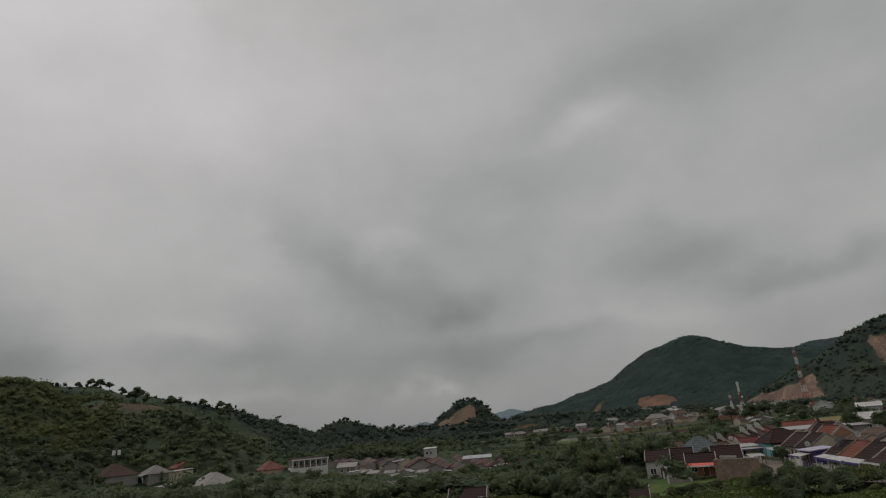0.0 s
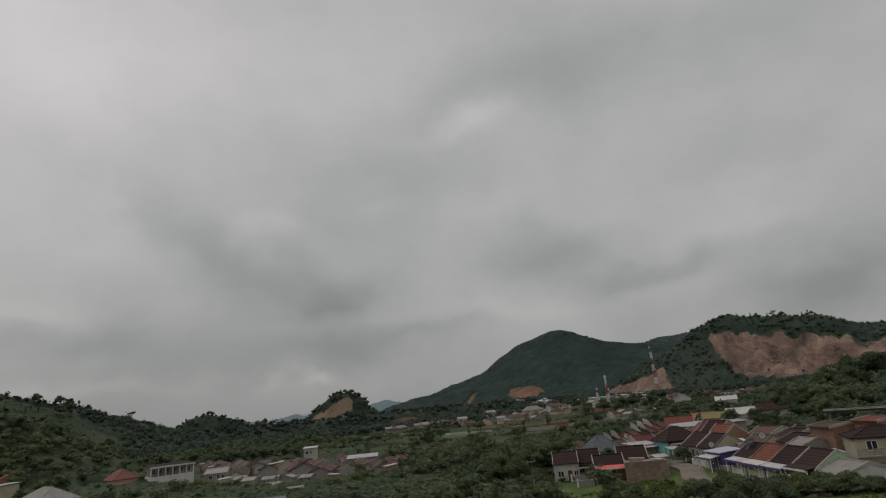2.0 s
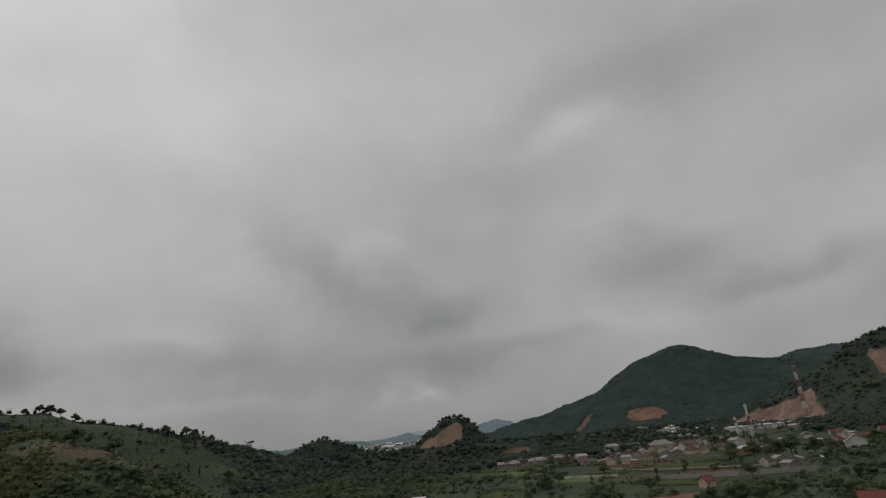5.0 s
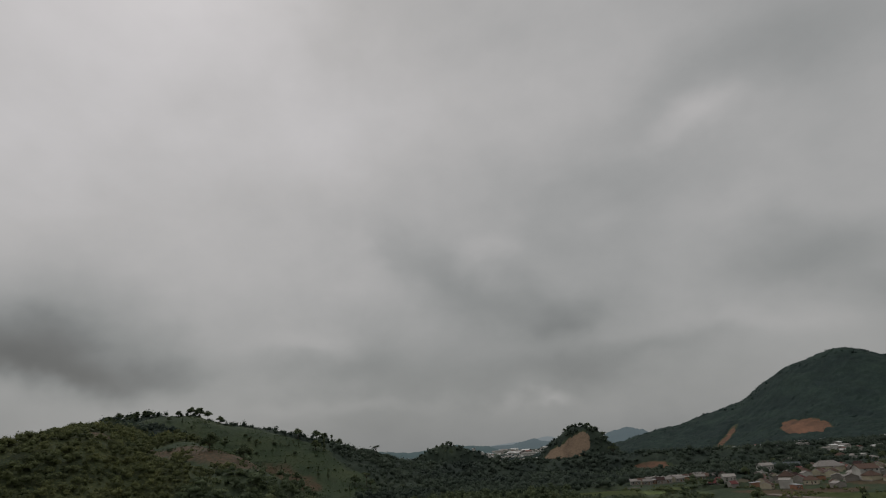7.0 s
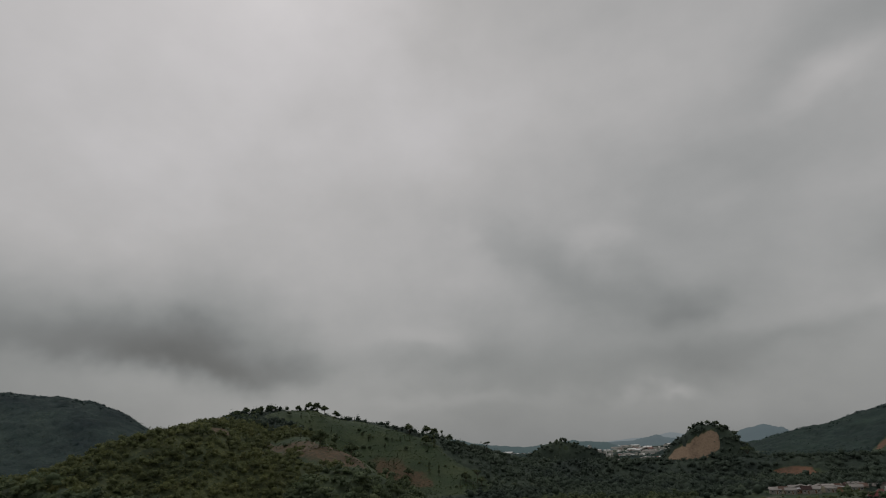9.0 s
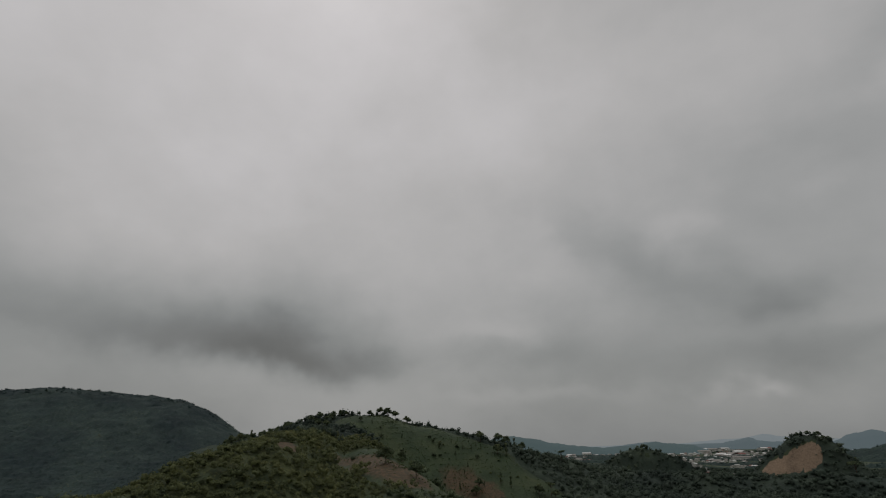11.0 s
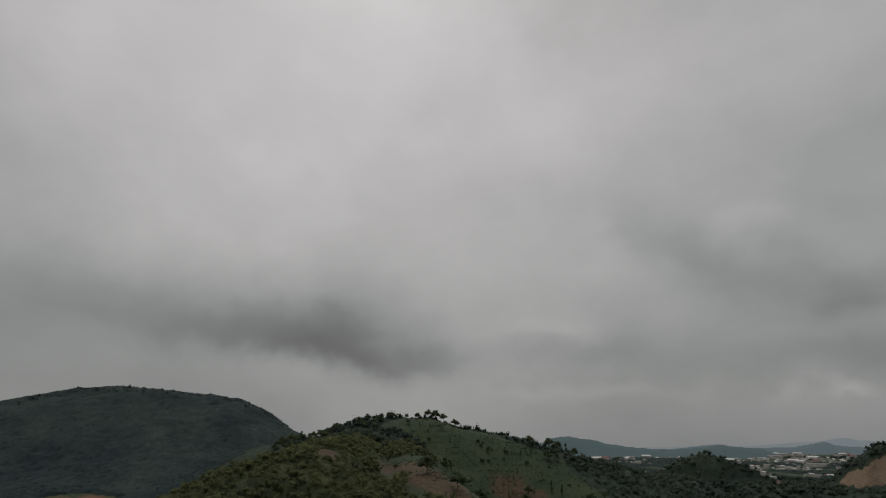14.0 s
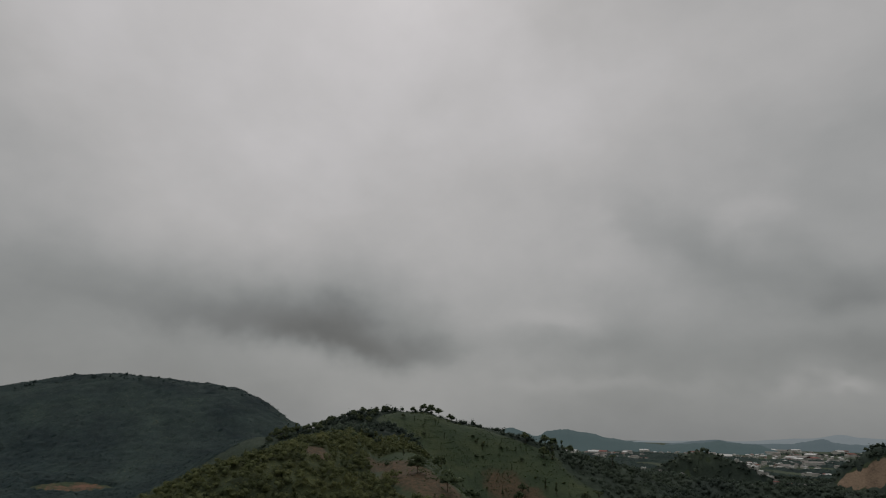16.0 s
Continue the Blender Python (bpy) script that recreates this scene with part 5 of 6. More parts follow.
for k in range(6):
    part("post", box(bmesh.new(), -8.4 + 4.1 * k, -8.25 + 4.1 * k, -1.3, -1.1, -1.5, 6.35), "wall_grey", shed)

# clutter between the houses: yard walls, patched roofs, crates and drums
cr = random.Random(21)


def yard_wall(x, y, turn, long, high, material, label):
    w = thing("yard_wall", x, y, float(ground_z(x, y)), turn, label, "wall", "low walls along the street")
    part("wall_face", box(bmesh.new(), -long / 2, long / 2, -0.08, 0.08, -0.6, high), material, w)
    part("coping", box(bmesh.new(), -long / 2 - 0.04, long / 2 + 0.04, -0.12, 0.12, high, high + 0.08), "coping", w)
    for sx in (-1, 1):
        part("post", box(bmesh.new(), sx * long / 2 - 0.14, sx * long / 2 + 0.14, -0.14, 0.14, -0.6, high + 0.3), "trim", w)


for k in range(7):
    yard_wall(36.2 + 0.1 * k, 94.0 + 5.9 * k, 90 + cr.uniform(-2, 2), 4.4, 0.9, ("wall_white", "wall_grey", "wall_cream")[k % 3], "low stained wall with posts before a house")
for x, y, a, n in ((38.0, 128.5, 96, 4.5), (38.0, 135.5, 98, 4.5), (33.5, 149.0, 20, 5.0), (27.0, 152.0, 10, 5.0), (15.5, 137.5, -9, 5.0), (15.5, 132.6, -9, 4.5)):
    yard_wall(x, y, a, n, 1.1, "wall_grey", "low bare cement wall with posts")


def sheet_stack(x, y, z, turn, w, d, material, label):
    """A small lean-to of loose sheets on thin posts."""
    s = thing("lean_to", x, y, z, turn, label, "lean-to", "lean-to roofs between the houses")
    part("sheet", solid(bmesh.new(), [(-w / 2, -d / 2, 2.3), (w / 2, -d / 2, 2.3), (w / 2, d / 2, 2.7), (-w / 2, d / 2, 2.7)], 0.06), material, s)
    for sx in (-1, 1):
        for sy in (-1, 1):
            part("post", box(bmesh.new(), sx * (w / 2 - 0.1) - 0.05, sx * (w / 2 - 0.1) + 0.05, sy * (d / 2 - 0.1) - 0.05, sy * (d / 2 - 0.1) + 0.05, -0.6, 2.45 + 0.14 * sy), "wood", s)


for x, y, a, w, d, mat, label in (
    (45.6, 100.5, 4, 3.2, 2.6, "roof_zinc", "zinc lean-to in a back yard"), (46.0, 115.0, -6, 3.0, 2.4, "roof_pale", "pale sheet lean-to in a back yard"), (45.8, 126.5, 8, 3.4, 2.2, "roof_grey", "grey sheet lean-to in a back yard"),
    (47.5, 134.0, -10, 3.0, 2.8, "roof_pale", "pale sheet lean-to in a back yard"), (48.0, 139.5, 0, 3.4, 2.4, "roof_brown", "rusty sheet lean-to in a back yard"), (37.5, 143.5, 12, 3.0, 2.2, "roof_zinc", "zinc lean-to beside the street"),
    (52.0, 117.0, -6, 3.6, 2.6, "roof_grey", "grey sheet lean-to in a back yard"), (54.5, 124.0, 20, 3.2, 2.4, "roof_zinc", "zinc lean-to in a back yard"), (31.6, 135.5, 5, 3.0, 2.4, "roof_pale", "pale sheet lean-to above the walled plot"), (29.0, 143.5, 10, 3.4, 2.6, "roof_brown", "rusty sheet lean-to behind the plot"),
):
    sheet_stack(x, y, float(ground_z(x, y)), a, w, d, mat, label)

# the stepped row with white gable walls
for k in range(9):
    rx, ry = 29.5 + 2.5 * k, 175.0 + 1.85 * k
    home = house_at(rx, ry, 36, 3.1, 7.5, 3.0 + 0.18 * k, 2.0, "wall_cream" if k % 2 else "wall_grey", ("roof_brown", "roof_dark", "roof_brown", "roof_maroon")[k % 4], "narrow stepped terraced house with a white wedge of firewall", party=False, front=1, over=0.3, group="stepped row with white firewalls")
    z0, z1 = 3.0 + 0.18 * k, 4.68 + 0.18 * k
    if k in (3, 4, 8):
        continue
    part("firewall", solid(bmesh.new(), [(-1.62, -2.6, z0 + 0.9), (-1.62, 0.6, z1 - 0.2), (-1.62, 0.6, z1 + 1.7), (-1.62, -1.0, z1 + 1.3)], 0.16), "trim" if k > 4 else "wall_white", home)
for x, y, turn, roof, label in ((31.0, 168.0, 30, "roof_brown", "low house with weathered tiles behind the street"), (38.0, 167.5, 10, "roof_maroon", "low house with maroon tiles behind the street"), (48.5, 168.5, -60, "roof_dark", "dark-roofed house behind the turquoise one"), (55.0, 164.5, -66, "roof_red", "red-roofed house with bare brick gable"), (53.0, 180.0, 20, "roof_brown", "low house with weathered tiles by the stepped row")):
    house_at(x, y, turn, 6.0, 6.8, 2.8, 2.0, "wall_brick" if roof == "roof_red" else "wall_cream", roof, label, front=2, group="houses behind the street row")
house_at(58.0, 172.0, 6, 18.0, 6.0, 3.6, 0.7, "wall_grey", "roof_zinc", "long grey building under zinc sheets", kind="flat", front=1)
house_at(68.0, 190.0, -8, 9.0, 8.0, 3.6, 2.2, "wall_cream", "roof_olive", "house with an olive sheet roof", front=1, party=False)
house_at(78.0, 194.0, -8, 8.0, 9.0, 3.8, 2.0, "wall_white", "roof_pale", "house with a pale sheet roof", front=1, party=False)
house_at(86.0, 192.0, -8, 8.0, 9.0, 3.8, 2.4, "wall_white", "roof_dark", "house with a dark tiled roof", front=1, party=False)
house_at(62.0, 204.0, -20, 8.0, 8.0, 3.4, 2.4, "wall_pink", "roof_red", "house with a red tiled roof among gardens", front=1, party=False)
house_at(72.0, 208.0, -10, 7.0, 8.0, 3.4, 2.0, "wall_cream", "roof_rose", "house with a red tiled roof by the gardens", front=1, party=False)

# ---- prototypes for the villages farther off ----
STYLES = [
    ("wall_grey", "roof_maroon", 5.6, 7.0, 3.0, 2.0, "gable", "terraced house with a maroon tiled roof"),
    ("wall_cream", "roof_brown", 5.6, 7.0, 3.0, 2.0, "gable", "terraced house with weathered brown tiles"),
    ("wall_grey", "roof_red", 5.6, 7.0, 3.0, 2.1, "gable", "terraced house with a red tiled roof"),
    ("wall_grey", "roof_grey", 7.0, 8.0, 3.0, 1.6, "gable", "house under grey fibre-cement sheets"),
    ("wall_white", "roof_pale", 8.0, 7.0, 3.0, 0.5, "flat", "low building with a pale sheet roof"),
    ("wall_grey", "roof_dark", 6.4, 8.5, 3.2, 2.4, "gable", "house with a dark tiled roof"),
    ("wall_cream", "roof_brown", 9.0, 8.0, 3.4, 2.6, "hip", "house with a brown hipped roof"),
    ("wall_grey", "roof_zinc", 12.0, 7.0, 3.4, 1.0, "flat", "long low building with a zinc roof"),
    ("wall_white", "roof_grey", 8.0, 8.0, 6.4, 1.8, "gable", "two-storey white house with a grey roof"),
    ("wall_brick", "roof_zinc", 5.0, 6.0, 3.0, 0.6, "flat", "bare brick house with a zinc lean-to roof"),
]
PROTO = []


def village_house(style, x, y, turn, group, lift=0.0, size=1.0):
    """A house of one of the styles: the first of its kind is built, the others are copies of it."""
    for kind, ob in PROTO:
        if kind == style:
            c = copy_thing(ob, pose(x, y, float(ground_z(x, y)) + lift, 0, 0, turn) @ Matrix.Scale(size, 4))
            c["group"] = group
            return c
    wall, roof, w, d, wh, rise, kind, label = STYLES[style]
    ob = house_at(x, y, turn, w, d, wh, rise, wall, roof, label, kind=kind, party=style in (0, 1, 2), party_mat="coping", front=2, storeys=2 if style == 8 else 1, group=group, sunk=2.2, name="building" if style in (4, 7) else "house", category="building" if style in (4, 7) else "house")
    PROTO.append((style, ob))
    return ob


vr = random.Random(5)
# the red-roofed rows in the valley
G_B = "red-roofed rows in the valley"
for bx, by, count in ((-66, 214, 18), (-50, 210, 16), (-80, 222, 18), (-95, 234, 15), (-108, 250, 12), (-36, 222, 14), (-58, 206, 14), (-24, 232, 10), (-118, 262, 11), (-130, 270, 10), (-142, 282, 8)):
    for k in range(count):
        if vr.random() < 0.80:
            village_house(vr.choice((0, 0, 0, 1, 2, 5, 5, 9, 0, 1)), bx - 0.5 * 4.3 * k + vr.uniform(-0.5, 0.5), by + 0.87 * 4.3 * k + vr.uniform(-0.5, 0.5), -60 + vr.choice((0, 0, 0, 0, 180)) + vr.uniform(-4, 4), G_B, vr.uniform(0.0, 0.9), vr.uniform(0.58, 0.7))
for x, y, style, turn in ((-97, 219, 3, 10), (-84, 206, 3, 20), (-72, 199, 3, 0), (-62, 173, 3, 10), (-60, 200, 3, -10), (-42, 238, 2, 5), (-47, 246, 3, 10),
                          (-38, 246, 2, 5), (-33, 252, 0, 0), (-52, 256, 7, 8), (-42, 262, 0, 10), (-60, 262, 3, 20), (-50, 152, 3, 12), (-47, 128, 3, 8), (-28, 262, 2, 0)):
    village_house(style, x, y, turn, "scattered houses below the red-roofed rows", 0.0, 0.54)
house_at(-79.0, 276.0, 8, 5.5, 6.0, 6.6, 0.5, "wall_white", "roof_pale", "narrow white two-storey house above the rows", kind="flat", storeys=2, front=2)

# the pale terrace at the wood's edge
for k in range(15):
    village_house((3, 1, 3, 9, 5)[k % 5], -66 + 3.9 * k + vr.uniform(-0.6, 0.6), 461 + 2.2 * k + vr.uniform(-5, 5), 10 + vr.choice((0, 90, 0)) + vr.uniform(-10, 10), "pale terrace at the wood's edge", 0.0, vr.uniform(0.75, 0.95))
for k in range(9):
    village_house(vr.choice((3, 3, 3, 1)), -58 + 4.4 * k, 472 + 2.6 * k + vr.uniform(-4, 4), 10 + vr.choice((0, 90, 0)) + vr.uniform(-10, 10), "pale terrace at the wood's edge", 0.5, vr.uniform(0.75, 0.95))

# the scattered village below the mountain
taken = []


def spread_village(cx, cy, rx, ry, count, styles, group, gap=9.0, sizes=(0.6, 0.88)):
    n, tries = 0, 0
    while n < count and tries < count * 40:
        tries += 1
        a, r = vr.uniform(0, 6.283), math.sqrt(vr.random())
        x, y = cx + rx * r * math.cos(a), cy + ry * r * math.sin(a)
        if all((x - u) ** 2 + (y - v) ** 2 > gap * gap for u, v in taken):
            taken.append((x, y))
            village_house(vr.choice(styles), x, y, vr.uniform(0, 360), group, 0.0, vr.uniform(*sizes))
            n += 1


G_D = "scattered village below the mountain"
spread_village(45, 455, 58, 58, 58, (0, 1, 2, 3, 1, 6, 8, 9, 5, 1, 3), G_D, 6.4)
spread_village(60, 590, 44, 34, 12, (1, 3, 4, 8, 6, 0, 7), G_D)
spread_village(150, 590, 60, 36, 9, (3, 4, 7, 3, 1, 0, 9), G_D)
spread_village(122, 400, 48, 44, 11, (1, 3, 4, 6, 0, 9), G_D)
spread_village(40, 520, 22, 26, 10, (0, 2, 1), G_D, 8.0)
spread_village(150, 400, 46, 52, 20, (1, 3, 0, 6, 2, 1, 8, 5), G_D, 7.5)
spread_village(186, 716, 44, 30, 12, (3, 1, 0, 8, 2, 5), G_D, 8.0)
house_at(57, 424, 18, 9.5, 8, 5.6, 2.4, "wall_white", "roof_brown", "large two-storey white house with a gabled roof", storeys=2, front=3, party=False)
house_at(50, 494, 8, 16, 10, 3.6, 3.0, "wall_cream", "roof_grey", "hall with a broad pale hipped roof", kind="hip", front=2)
house_at(30, 548, -6, 20, 10, 3.2, 2.6, "wall_grey", "roof_blue", "long building with a dark blue-grey roof", kind="gable", party=False, front=2)
house_at(80, 386, 14, 15, 8, 3.4, 1.0, "wall_brick", "roof_pale", "low shed with a pale sheet roof beside the road", kind="flat", front=1)
house_at(113, 279, -22, 8.5, 8, 4.6, 1.8, "wall_white", "roof_pale", "house with a pale gabled sheet roof", front=1, party=False)
house_at(121, 352, 70, 8, 9, 4.5, 3.4, "wall_white", "roof_grey", "white gabled house below the hill", front=1, party=False)
house_at(40, 299, 32, 5, 4.5, 3.0, 2.0, "wall_pink", "roof_maroon", "small salmon hut with a maroon gabled roof in a field", front=1, party=False)
house_at(3, 257, 18, 8.0, 5.0, 2.3, 0.4, "wall_white", "roof_pale", "low white-roofed pavilion in the valley garden", kind="flat", front=2)
house_at(-21, 277, 5, 6, 6, 3.4, 2.0, "wall_brick", "roof_brown", "small brick hut among trees", front=1, party=False)
for k in range(9):
    house_at(128 + 7.0 * k, 606 + 1.6 * k, 14, 6.2, 14, 4.0, 0.8, "wall_white", "roof_pale", "factory shed bay with a white sheet roof", kind="flat", front=0, group="white factory sheds", name="factory_shed", category="shed") if k % 4 != 3 else None

# ---- houses at the foot of the wooded hill ----
house_at(-176, 184, -30, 16, 12, 3.4, 4.0, "wall_grey", "roof_brown", "large house with a broad brown hipped roof", z=6.2, kind="hip", front=3, canopy=("roof_brown", 2.5, 3.4))
house_at(-163, 190, -30, 10, 8, 3.2, 2.6, "wall_grey", "roof_grey", "house with a grey hipped roof", z=6.0, kind="hip", front=2, canopy=("roof_zinc", 2.0, 3.0))
house_at(-157, 196, -30, 9, 7, 3.4, 2.0, "wall_brick", "roof_rose", "brick house with a red roof among trees", z=7.0, front=1, party=False)
house_at(-150, 188, -30, 7, 6, 4.2, 0.4, "wall_cream", "roof_pale", "small cream building with a flat pale roof", z=5.0, kind="flat", front=2)
house_at(-131, 181, -34, 16, 11, 3.0, 3.4, "wall_grey", "roof_grey", "large house with a pale grey-brown hipped roof", z=1.6, kind="hip", front=3)
house_at(-141, 172, -34, 11, 6, 2.6, 0.8, "wall_brick", "roof_zinc", "lean-to building with a zinc roof", z=2.4, kind="flat", front=1)
house_at(-128, 212, -38, 10, 8, 3.4, 2.8, "wall_pink", "roof_rose", "house with a pinkish red hipped roof", z=3.4, kind="hip", front=2)

# the white two-storey hall with its columned side
hall = thing("white_hall", -110.6, 211.2, 2.6, 39.5, "white two-storey building with dark roof and tall wall panels", "building")
part("lower_wall", box(bmesh.new(), -6.8, 6.8, -4.2, 4.2, -2.0, 3.8), "trim", hall)
part("upper_wall", box(bmesh.new(), -6.5, 6.5, -2.6, 4.0, 3.8, 6.6), "wall_grey", hall)
part("roof", solid(bmesh.new(), [(-7.1, -4.5, 6.8), (7.1, -4.5, 6.8), (7.1, 4.4, 7.4), (-7.1, 4.4, 7.4)], 0.25), "roof_dark", hall)
part("gutter", box(bmesh.new(), -7.1, 7.1, -4.62, -4.51, 6.4, 6.85), "trim", hall)
for k in range(7):
    part("pillar", box(bmesh.new(), -6.8 + 2.2 * k, -6.5 + 2.2 * k, -4.5, -4.2, -2.0, 6.5), "trim", hall)
for k in range(6):
    part("wall_panel", box(bmesh.new(), -6.3 + 2.2 * k, -4.9 + 2.2 * k, -4.3, -4.21, 0.3, 3.5), "trim", hall)
    window_on(hall, -5.5 + 2.2 * k, -2.6, 4.4, 1.1, 1.6)
part("balcony", box(bmesh.new(), -6.8, 2.0, -4.3, -2.6, 3.8, 4.0), "wall_brick", hall)
for k in range(12):
    part("baluster", box(bmesh.new(), -6.6 + 0.72 * k, -6.5 + 0.72 * k, -4.25, -4.18, 4.0, 4.9), "wood", hall)
part("rail", box(bmesh.new(), -6.8, 2.0, -4.28, -4.16, 4.9, 5.0), "wood", hall)

# ---- town on the far plain ----
spread_village(-70, 214, 26, 20, 13, (4, 3, 9, 0, 3, 1), "scattered houses below the red-roofed rows", 4.5, (0.42, 0.58))
spread_village(-24, 272, 16, 12, 10, (2, 0, 4, 1), "scattered houses below the red-roofed rows", 5.0, (0.45, 0.6))
spread_village(88, 330, 20, 14, 8, (3, 4, 9, 1), "scattered village below the mountain", 8.0)
spread_village(20, 440, 40, 20, 9, (3, 0, 1, 2, 9, 4), "scattered village below the mountain", 8.0)


def far_town():
    r = np.random.default_rng(9)
    walls, roofs, dull, red = bmesh.new(), bmesh.new(), bmesh.new(), bmesh.new()
    clusters = [(-292, 800, 46, 8, 34), (-362, 752, 26, 5, 34), (-300, 740, 22, 5, 20), (-762, 1194, 70, 16, 40), (-420, 935, 60, 14, 26), (-300, 995, 50, 14, 22), (-430, 1130, 110, 50, 60), (100, 690, 40, 26, 34), (10, 690, 44, 12, 22), (180, 700, 40, 12, 20), (60, 1010, 60, 16, 26), (-500, 1420, 150, 90, 90), (-560, 1640, 190, 130, 110), (-850, 1330, 65, 45, 45), (-640, 1900, 190, 110, 90), (-420, 1230, 80, 70, 50), (-330, 1820, 80, 60, 30), (-730, 1500, 120, 60, 50)]
    for cx, cy, rx, ry, n in clusters:
        for _ in range(int(n * 0.62)):
            x, y = cx + rx * r.normal() * 0.6, cy + ry * r.normal() * 0.6
            w, d, h = r.uniform(4, 9), r.uniform(4, 8), r.uniform(2.2, 4.2)
            if r.random() < 0.14 and cy > 1050:
                w, d, h = r.uniform(18, 34), r.uniform(12, 18), r.uniform(5, 7)
            if cy < 1200:
                w, d, h = 0.8 * w, 0.8 * d, 0.8 * h + 0.8
            z = float(ground_z(x, y))
            m = pose(x, y, z, 0, 0, r.uniform(0, 180))
            cover = roofs if r.random() < 0.5 else (dull, red, dull)[int(3 * r.random())]
            box(walls, -w / 2, w / 2, -d / 2, d / 2, -2, h, m)
            solid(cover, [m @ Vector(p) for p in ((-w / 2 - 0.5, -d / 2 - 0.5, h), (w / 2 + 0.5, -d / 2 - 0.5, h), (w / 2 + 0.5, 0, h + 0.16 * d), (-w / 2 - 0.5, 0, h + 0.16 * d))], 0.2)
            solid(cover, [m @ Vector(p) for p in ((-w / 2 - 0.5, 0, h + 0.16 * d), (w / 2 + 0.5, 0, h + 0.16 * d), (w / 2 + 0.5, d / 2 + 0.5, h), (-w / 2 - 0.5, d / 2 + 0.5, h))], 0.2)
    town = tagged(new("far_town"), "distant town of pale roofs and factory halls on the plain", "town", kind="stuff")
    for name, bm, mat in (("town_walls", walls, "wall_white"), ("white_roofs", roofs, "white_metal"), ("grey_roofs", dull, "roof_grey"), ("red_roofs", red, "roof_rose")):
        tagged(part(name, bm, mat, town), kind="stuff")


far_town()

# ---- road, walls and fields ----


def ribbon(name, line, width, material, label, lift=0.06, thick=0.2):
    """A strip of paving laid along a line on the ground."""
    pts = []
    for (xa, ya), (xb, yb) in zip(line[:-1], line[1:]):
        n = max(1, int(math.hypot(xb - xa, yb - ya) / 3))
        pts += [(xa + (xb - xa) * k / n, ya + (yb - ya) * k / n) for k in range(n)]
    pts.append(line[-1])
    bm = bmesh.new()
    prev = None
    for i, (x, y) in enumerate(pts):
        xa, ya = pts[max(0, i - 1)]
        xb, yb = pts[min(len(pts) - 1, i + 1)]
        k = math.hypot(xb - xa, yb - ya)
        nx, ny = -(yb - ya) / k * width / 2, (xb - xa) / k * width / 2
        z = float(max(ground_z(x + nx, y + ny), ground_z(x, y), ground_z(x - nx, y - ny))) + lift
        now = [bm.verts.new((x + nx, y + ny, z)), bm.verts.new((x - nx, y - ny, z)), bm.verts.new((x - nx, y - ny, z - thick - 0.6)), bm.verts.new((x + nx, y + ny, z - thick - 0.6))]
        if prev:
            for a in range(4):
                bm.faces.new((prev[a], prev[(a + 1) % 4], now[(a + 1) % 4], now[a]))
        prev = now
    bmesh.ops.recalc_face_normals(bm, faces=bm.faces)
    me = bpy.data.meshes.new(name)
    bm.to_mesh(me)
    bm.free()
    me.materials.append(M[material])
    return tagged(new(name, me), label, "road", kind="structure")


ribbon("road", [(37, 86), (34, 94), (29.8, 106), (30.5, 116), (34.0, 126), (35.2, 140), (34.0, 150), (30, 158), (20, 166)], 4.2, "road", "worn concrete village street")
ribbon("road_by_the_fields", [(8, 392), (40, 360), (64, 338), (94, 320), (130, 312)], 5.0, "road", "pale road along the field edge", 0.5)
ribbon("path", [(-90, 424), (-72, 432), (-60, 446)], 2.2, "road", "pale path across the green field")


def garden_wall(line, high, material, label):
    w = thing("field_wall", line[0][0], line[0][1], 0, 0, label, "wall")
    for (xa, ya), (xb, yb) in zip(line[:-1], line[1:]):
        n = max(1, int(math.hypot(xb - xa, yb - ya) / 8))
        for k in range(n):
            p = (xa + (xb - xa) * k / n, ya + (yb - ya) * k / n)
            q = (xa + (xb - xa) * (k + 1) / n, ya + (yb - ya) * (k + 1) / n)
            z = float(ground_z(*p))
            a = math.degrees(math.atan2(q[1] - p[1], q[0] - p[0]))
            long = math.hypot(q[0] - p[0], q[1] - p[1])
            m = pose(p[0] - line[0][0], p[1] - line[0][1], z, 0, 0, a)
            part("wall_bay", box(bmesh.new(), 0, long - 0.01, -0.15, 0.15, -1.0, high, m), material, w)
    return w


garden_wall([(26, 338), (64, 309), (84, 300)], 2.2, "wall_grey", "long grey cement wall below the road")
garden_wall([(-24, 372), (8, 362)], 1.2, "wall_white", "low pale wall at the edge of a paddy")


def field(x, y, rx, ry, turn, label, material="paddy"):
    """A level plot of crops that follows the ground."""
    bm = bmesh.new()
    nx, ny = 10, 8
    grid = {}
    m = pose(x, y, 0, 0, 0, turn)
    for i in range(nx + 1):
        for j in range(ny + 1):
            p = m @ Vector((rx * (2 * i / nx - 1), ry * (2 * j / ny - 1), 0))
            grid[i, j] = bm.verts.new((p.x, p.y, float(ground_z(p.x, p.y)) + 0.25 + 0.05 * ((i * 7 + j * 3) % 3)))
    for i in range(nx):
        for j in range(ny):
            bm.faces.new((grid[i, j], grid[i + 1, j], grid[i + 1, j + 1], grid[i, j + 1]))
    bmesh.ops.solidify(bm, geom=bm.faces[:], thickness=0.3)
    bmesh.ops.recalc_face_normals(bm, faces=bm.faces)
    me = bpy.data.meshes.new("field")
    bm.to_mesh(me)
    bm.free()
    me.materials.append(M[material])
    return tagged(new("field", me), label, "field", "paddy fields in the valley")


